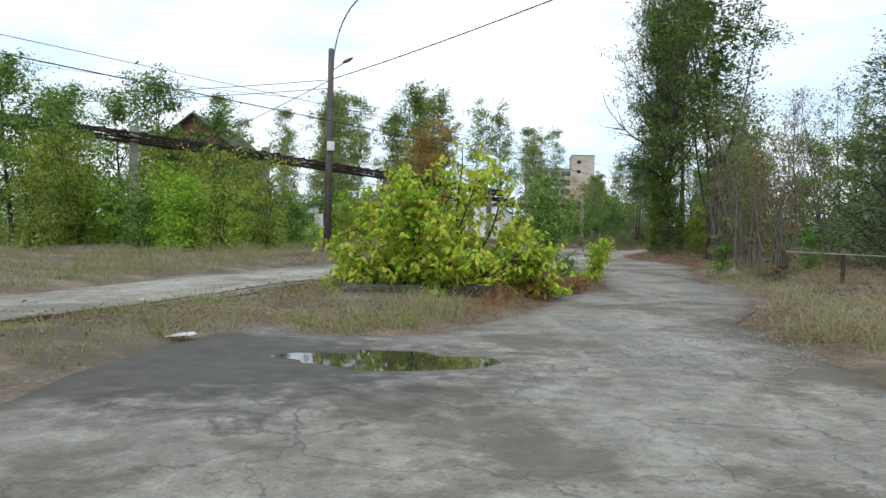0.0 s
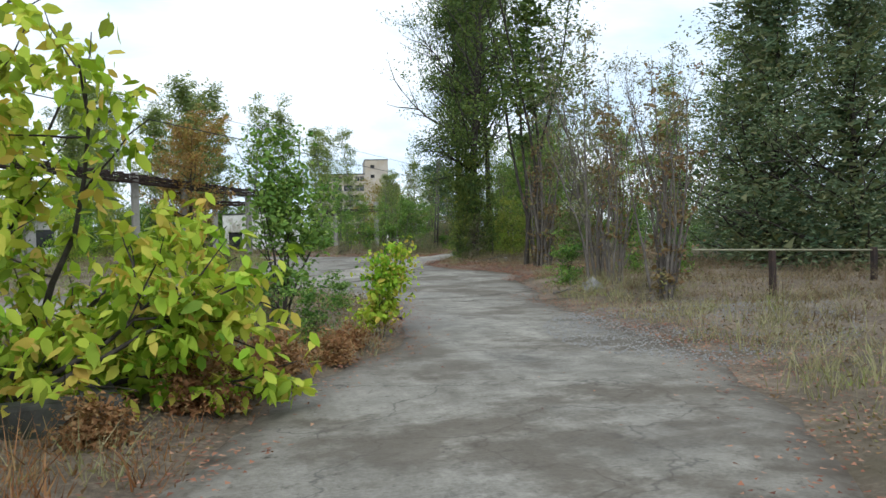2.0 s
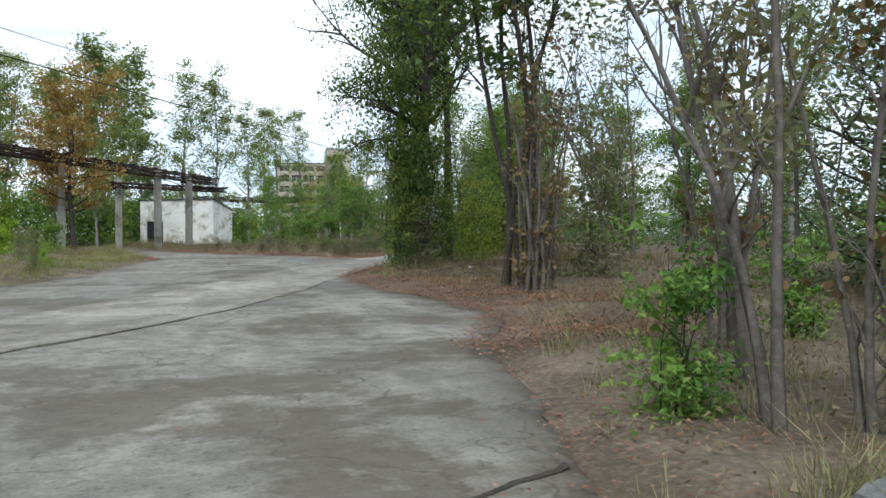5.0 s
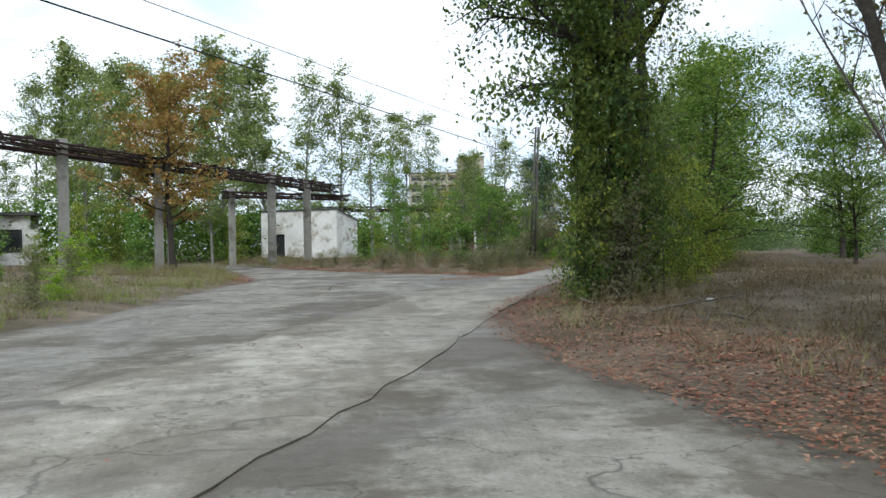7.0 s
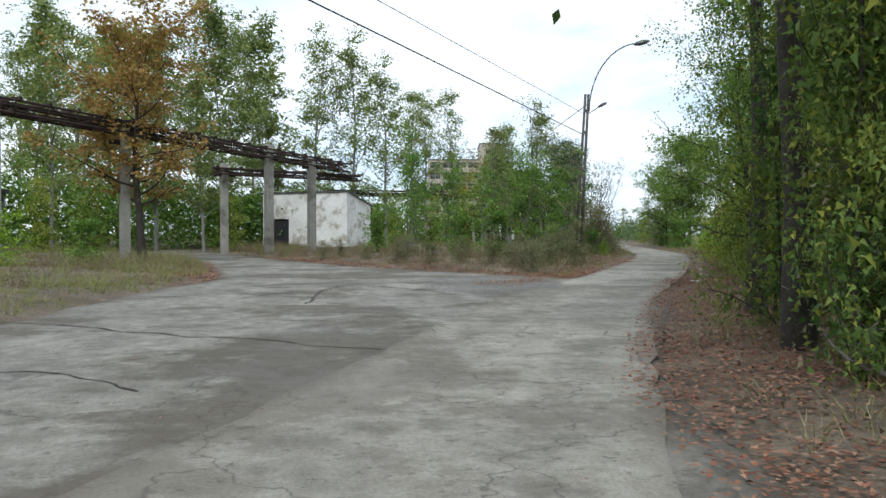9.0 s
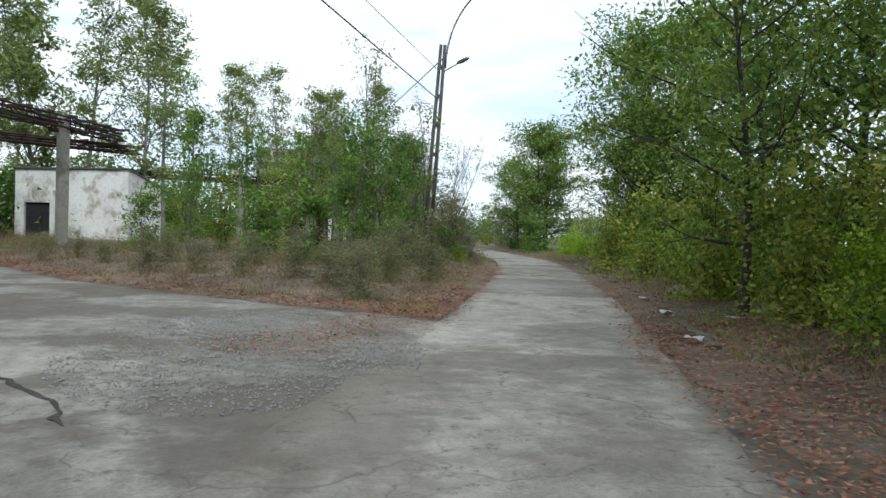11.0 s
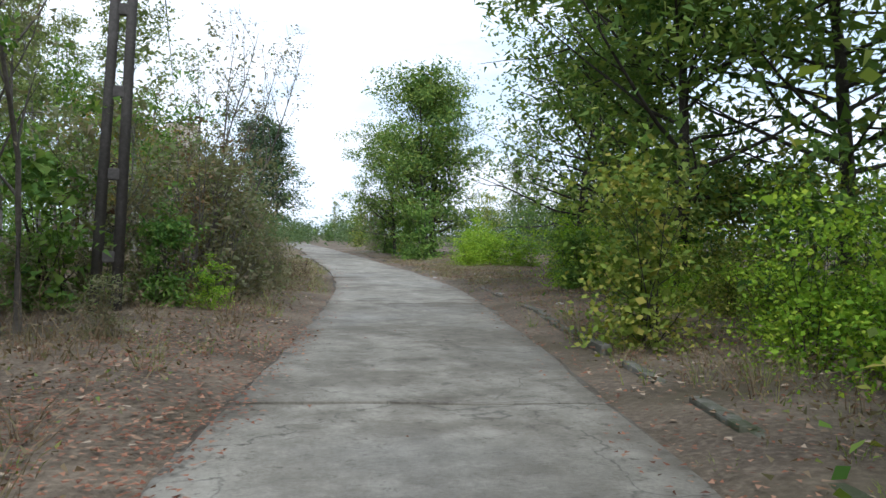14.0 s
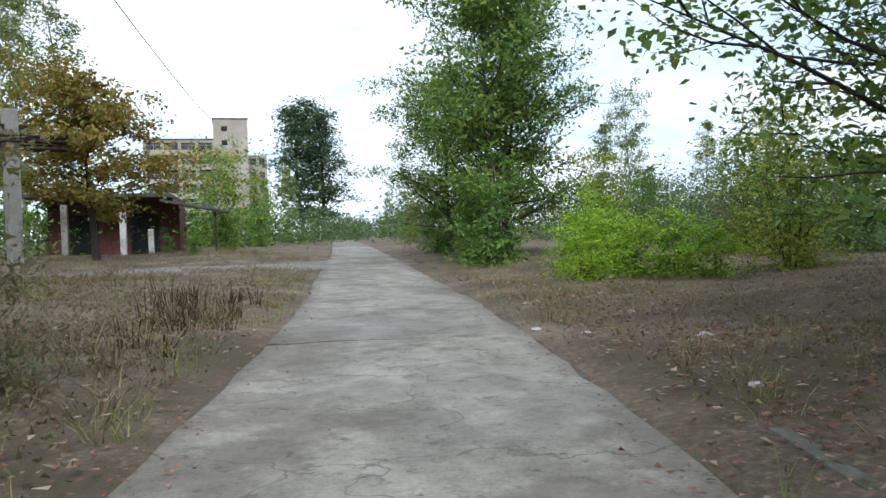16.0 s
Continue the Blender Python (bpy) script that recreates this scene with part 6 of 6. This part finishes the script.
plant("yard_poplar", -6.5, 101.0, 16.5)
plant("yard_poplar", -2.4, 97.5, 12.5)
plant("rust_chestnut", -1.5, 78.3, 12.0, 1.05)
plant("tall_shrub", -9.4, 87.6, 4.7)
plant("tall_shrub", -0.8, 98.5, 4.4)
plant("tall_shrub", -8.9, 93.6, 5.1)
plant("tall_shrub", -4.1, 115.4, 4.7)
plant("small_tree", 13.2, 84.3, 5.1)
plant("young_poplar", 16.7, 90.2, 7.7)
plant("tall_shrub", 14.3, 88.2, 4.2)
plant("shrub_lime", 1.4, 51.4, 0.9)
plant("shrub_dark", 1.4, 49.9, 1.3)
plant("shrub_dark", -0.8, 59.0, 1.4)
# far side of the yard
plant("tall_shrub", 10.7, 98.5, 3.7)
plant("tall_shrub", 12.3, 86.3, 3.6)
plant("small_tree", 16.7, 80.1, 4.4)
plant("shrub_green", 19.1, 81.9, 2.9)
plant("small_tree", 11.0, 77.0, 3.4)
plant("shrub_green", 13.4, 79.6, 2.6)
plant("shrub_green", 9.2, 84.6, 2.8)
plant("shrub_green", 14.8, 77.2, 3.2)
plant("small_tree", 15.4, 76.2, 4.8)
plant("shrub_dark", 16.3, 73.8, 1.7, 1.2)
plant("sparse_tree", 17.7, 80.8, 7.9)
plant("sparse_tree", 18.6, 79.6, 5.9)
plant("young_poplar", 17.9, 91.0, 7.9)
plant("shrub_dark", 16.5, 70.7, 1.8)
# left bank of the lane
plant("small_tree", 10.9, 82.5, 7.0, 0.9)
plant("small_tree", 14.5, 79.3, 4.9)
plant("small_tree", 15.9, 76.5, 4.8)
plant("small_tree", 17.6, 77.9, 5.6)
plant("sparse_tree", 15.0, 81.3, 6.3)
plant("sparse_tree", 21.8, 85.9, 5.2)
plant("shrub_dark", 21.7, 83.7, 2.8)
plant("shrub_dark", 17.8, 76.6, 1.3)
plant("shrub_green", 16.6, 76.1, 2.0)
plant("shrub_dark", 20.4, 84.0, 2.4)
plant("shrub_dark", 21.4, 85.2, 2.9)
plant("shrub_dark", 22.4, 86.3, 2.6)
plant("shrub_dark", 23.8, 90.1, 2.1)
plant("sparse_tree", 22.4, 88.6, 5.7)
plant("sparse_tree", 22.2, 90.6, 5.6)
plant("small_tree", 21.4, 89.9, 5.0)
plant("small_tree", 19.6, 102.1, 8.0)
# beyond on the left
plant("orange_chestnut", 23.5, 122.4, 9.6, 1.2)
plant("young_poplar", 17.7, 151.0, 20.5)
plant("tall_shrub", 30.8, 146.5, 8.4, 0.9)
plant("tall_shrub", 32.6, 149.0, 8.2, 0.9)
plant("tall_shrub", 35.4, 155.5, 6.8, 0.9)
plant("young_poplar", 40.7, 168.6, 8.5)
plant("young_poplar", 36.9, 159.3, 6.1)
plant("dark_poplar", 46.8, 191.2, 19.4, 1.45)
plant("dark_poplar", 49.7, 192.2, 19.0, 1.45)
plant("shrub_green", 30.3, 132.7, 2.3)
plant("shrub_green", 34.0, 144.2, 3.0)
plant("shrub_green", 27.8, 125.1, 1.2)
plant("shrub_green", 27.0, 131.8, 1.4)
plant("shrub_green", 39.4, 163.6, 2.9)
plant("shrub_green", 45.1, 177.4, 2.2)
# right bank of the lane
plant("broad_maple", 37.7, 109.7, 9.8)
plant("broad_maple", 37.4, 114.1, 8.0)
plant("shrub_lime", 34.3, 96.8, 1.5, 1.3)
plant("shrub_lime", 34.1, 98.5, 1.3, 1.3)
plant("shrub_lime", 34.8, 96.1, 1.5, 1.3)
plant("shrub_lime", 35.2, 95.4, 1.2, 1.3)
plant("shrub_lime", 35.0, 98.7, 1.6, 1.3)
plant("shrub_green", 35.5, 107.1, 2.7)
plant("shrub_green", 37.1, 115.1, 2.9)
plant("shrub_dark", 41.0, 126.6, 4.6)
plant("tall_shrub", 44.6, 140.2, 4.4)
plant("young_poplar", 53.5, 174.6, 5.7)
plant("shrub_green", 57.3, 189.1, 3.3)
plant("young_poplar", 58.9, 132.6, 11.5)
plant("young_poplar", 59.1, 136.8, 9.7)
plant("young_poplar", 69.5, 137.0, 9.3)
plant("small_tree", 45.7, 111.8, 4.1)
plant("young_poplar", 65.7, 126.7, 8.4)
plant("shrub_dark", 41.8, 102.5, 1.9)
plant("shrub_dark", 40.7, 98.6, 1.6)
plant("shrub_lime", 33.2, 96.7, 1.4, 1.3)
plant("shrub_green", 28.7, 80.1, 1.5)
plant("near_lime", 25.5, 75.0, 1.7)
plant("near_lime", 25.3, 73.9, 1.9)
plant("shrub_green", 26.1, 73.6, 1.9)
plant("shrub_green", 29.3, 84.1, 1.6)
plant("shrub_green", 29.9, 82.7, 1.5)
plant("shrub_green", 30.8, 86.7, 1.3)
plant("shrub_lime", 29.7, 83.8, 1.2)
plant("shrub_green", 28.2, 80.7, 1.9)
plant("shrub_green", 26.7, 75.9, 2.2)
plant("near_green", 25.2, 71.1, 2.0)
plant("near_green", 25.4, 69.9, 1.9)
plant("near_green", 25.2, 77.0, 2.5)
plant("near_green", 23.1, 71.4, 3.0)
plant("near_green", 20.5, 64.8, 3.0)
plant("near_green", 19.2, 61.0, 2.8)
plant("near_green", 18.1, 58.1, 2.4)
plant("shrub_green", 34.5, 103.7, 3.3)
plant("maple", 35.6, 105.7, 9.9)
plant("maple", 38.9, 118.3, 8.8)

# right bank near the end of the drive
plant("near_maple", 32.4, 88.3, 8.0, 1.1)
plant("broad_maple", 37.4, 91.0, 6.0, 1.1)
plant("tall_shrub", 37.2, 95.4, 3.6, 1.2)
plant("tall_shrub", 39.6, 98.6, 3.4, 1.2)
plant("tall_shrub", 42.6, 102.6, 4.0, 1.3)
plant("shrub_green", 45.0, 101.0, 3.4, 1.3)
plant("broad_maple", 36.7, 107.2, 9.6, 0.9)
plant("tall_shrub", 37.4, 112.0, 3.6)
plant("tall_shrub", 39.0, 117.0, 4.2)
plant("shrub_lime", 36.0, 101.4, 2.2)
plant("tall_shrub", 37.8, 103.0, 3.4)
plant("near_lime", 29.6, 84.9, 1.9, 1.1)
plant("near_lime", 31.0, 86.8, 1.6, 1.1)
plant("broad_maple", 35.0, 90.5, 7.5, 0.9)
# waist-high weeds between yard and lane
wrng = random.Random(21)
for i in range(12):
    q, d = LANE_LINE[6 + i], unit(LANE_LINE[7 + i] - LANE_LINE[6 + i])
    off = wrng.uniform(3.0, 5.2)
    plant("shrub_dark", q[0] - d[1] * off, q[1] + d[0] * off, wrng.uniform(0.7, 1.15), 1.4)
for x, y in ((6.6, 79.5), (8.6, 76.4), (9.9, 73.4), (11.2, 72.2), (12.0, 70.2), (13.2, 69.6), (14.0, 68.0), (14.6, 70.6), (12.6, 73.2), (10.4, 75.4), (15.4, 72.6), (7.4, 81.4)):
    plant("shrub_dark", x, y, wrng.uniform(0.7, 1.2), 1.5)
# thicket left of the lane
plant("shrub_dark", 19.6, 82.8, 3.2)
plant("dry_tree", 20.9, 83.4, 2.8, 1.2)
plant("dry_tree", 21.6, 84.6, 3.2, 1.2)
plant("shrub_dark", 22.5, 85.2, 1.3, 1.3)
plant("shrub_dark", 23.2, 86.4, 1.1, 1.3)
plant("shrub_lime", 21.1, 81.8, 0.8)
plant("shrub_green", 20.4, 82.0, 1.8)
# the woods that close the view all round
frng = random.Random(9)


def thicket(name, label, line, depth, hmin, hmax, count, size, mat, seed):
    """Dense undergrowth along a line far behind the rest."""
    rng = np.random.default_rng(seed)
    L = spline(line, 4.0)
    seg = rng.uniform(0, len(L) - 1.001, count)
    j = seg.astype(int)
    f = (seg - j)[:, None]
    q = L[j] * (1 - f) + L[j + 1] * f + rng.normal(size=(count, 2)) * depth
    top = hmin + (hmax - hmin) * np.clip(0.5 + 0.28 * np.sin(q[:, 0] * 0.41 + 1.7 * np.sin(q[:, 1] * 0.23)) + 0.28 * np.sin(q[:, 1] * 0.37 + q[:, 0] * 0.19), 0, 1)
    z = top * rng.random(count) ** 0.75
    return tagged(new(name, quad_mesh(name, leaf_quads(rng, np.stack([q[:, 0], q[:, 1], z], 1), size, 0.1, 0.4, 0.36, True), mat)), label, "thicket", kind="stuff")


thicket("undergrowth", "far green undergrowth behind the pipe bridge", [(-42, 20), (-34, 45), (-30, 75), (-26, 105), (-10, 124), (10, 132), (32, 140)], 3.0, 3.0, 8.0, 44000, 0.30, F_GREEN, 61)
thicket("undergrowth", "far grey-green undergrowth behind the poplars", [(22, 8), (27, 28), (30, 46), (35, 58), (42, 72), (48, 92), (56, 118), (62, 140)], 2.6, 1.8, 5.0, 60000, 0.2, F_FAR, 62)
thicket("undergrowth", "low green undergrowth below the pipe bridge", [(-22, 32), (-18, 43), (-14.5, 53), (-12.5, 62)], 1.1, 1.2, 3.2, 15000, 0.17, F_GREEN, 68)
thicket("undergrowth", "green undergrowth behind the white hut", [(-16, 96), (-6, 108), (2, 119), (12, 123)], 2.0, 3.0, 6.5, 26000, 0.36, F_GREEN, 66)
thicket("undergrowth", "grey-green undergrowth beyond the lane bank", [(42, 96), (47, 108), (50, 122), (54, 140)], 1.8, 1.2, 3.6, 44000, 0.13, F_FAR, 67)
thicket("undergrowth", "far shrubs beside the end of the lane", [(36, 150), (42, 165), (52, 190), (60, 215), (66, 232)], 2.2, 1.5, 4.0, 6000, 0.4, F_FAR, 63)
thicket("undergrowth", "far shrubs on the other side of the lane end", [(48, 145), (56, 170), (64, 200), (72, 230)], 2.0, 1.5, 4.5, 6000, 0.4, F_FAR, 64)
thicket("undergrowth", "far green shrubs closing the open ground", [(4, 112), (8, 130), (22, 142), (30, 150), (34, 152)], 2.4, 1.5, 4.5, 16000, 0.34, F_GREEN, 65)
for i in range(84):
    a = 2 * math.pi * i / 84 + frng.uniform(-0.02, 0.02)
    r = frng.uniform(105, 175)
    x, y = 14 + r * math.sin(a) * 0.85, 70 + r * math.cos(a) * 1.05
    if abs(to_line(np.array([x]), np.array([y]), LANE_LINE)[0]) < 7 or (24 < x < 62 and 150 < y < 290):
        continue
    plant("far_tree", x, y, frng.uniform(6, 11.5), frng.uniform(0.9, 1.3))
for i in range(12):
    x, y = frng.uniform(28, 60), frng.uniform(48, 92)
    if x < 33 + (y - 70) * 0.35:
        continue
    plant("shrub_green" if i % 3 else "maple", x, y, frng.uniform(2.0, 4.0) if i % 3 else frng.uniform(6, 9))
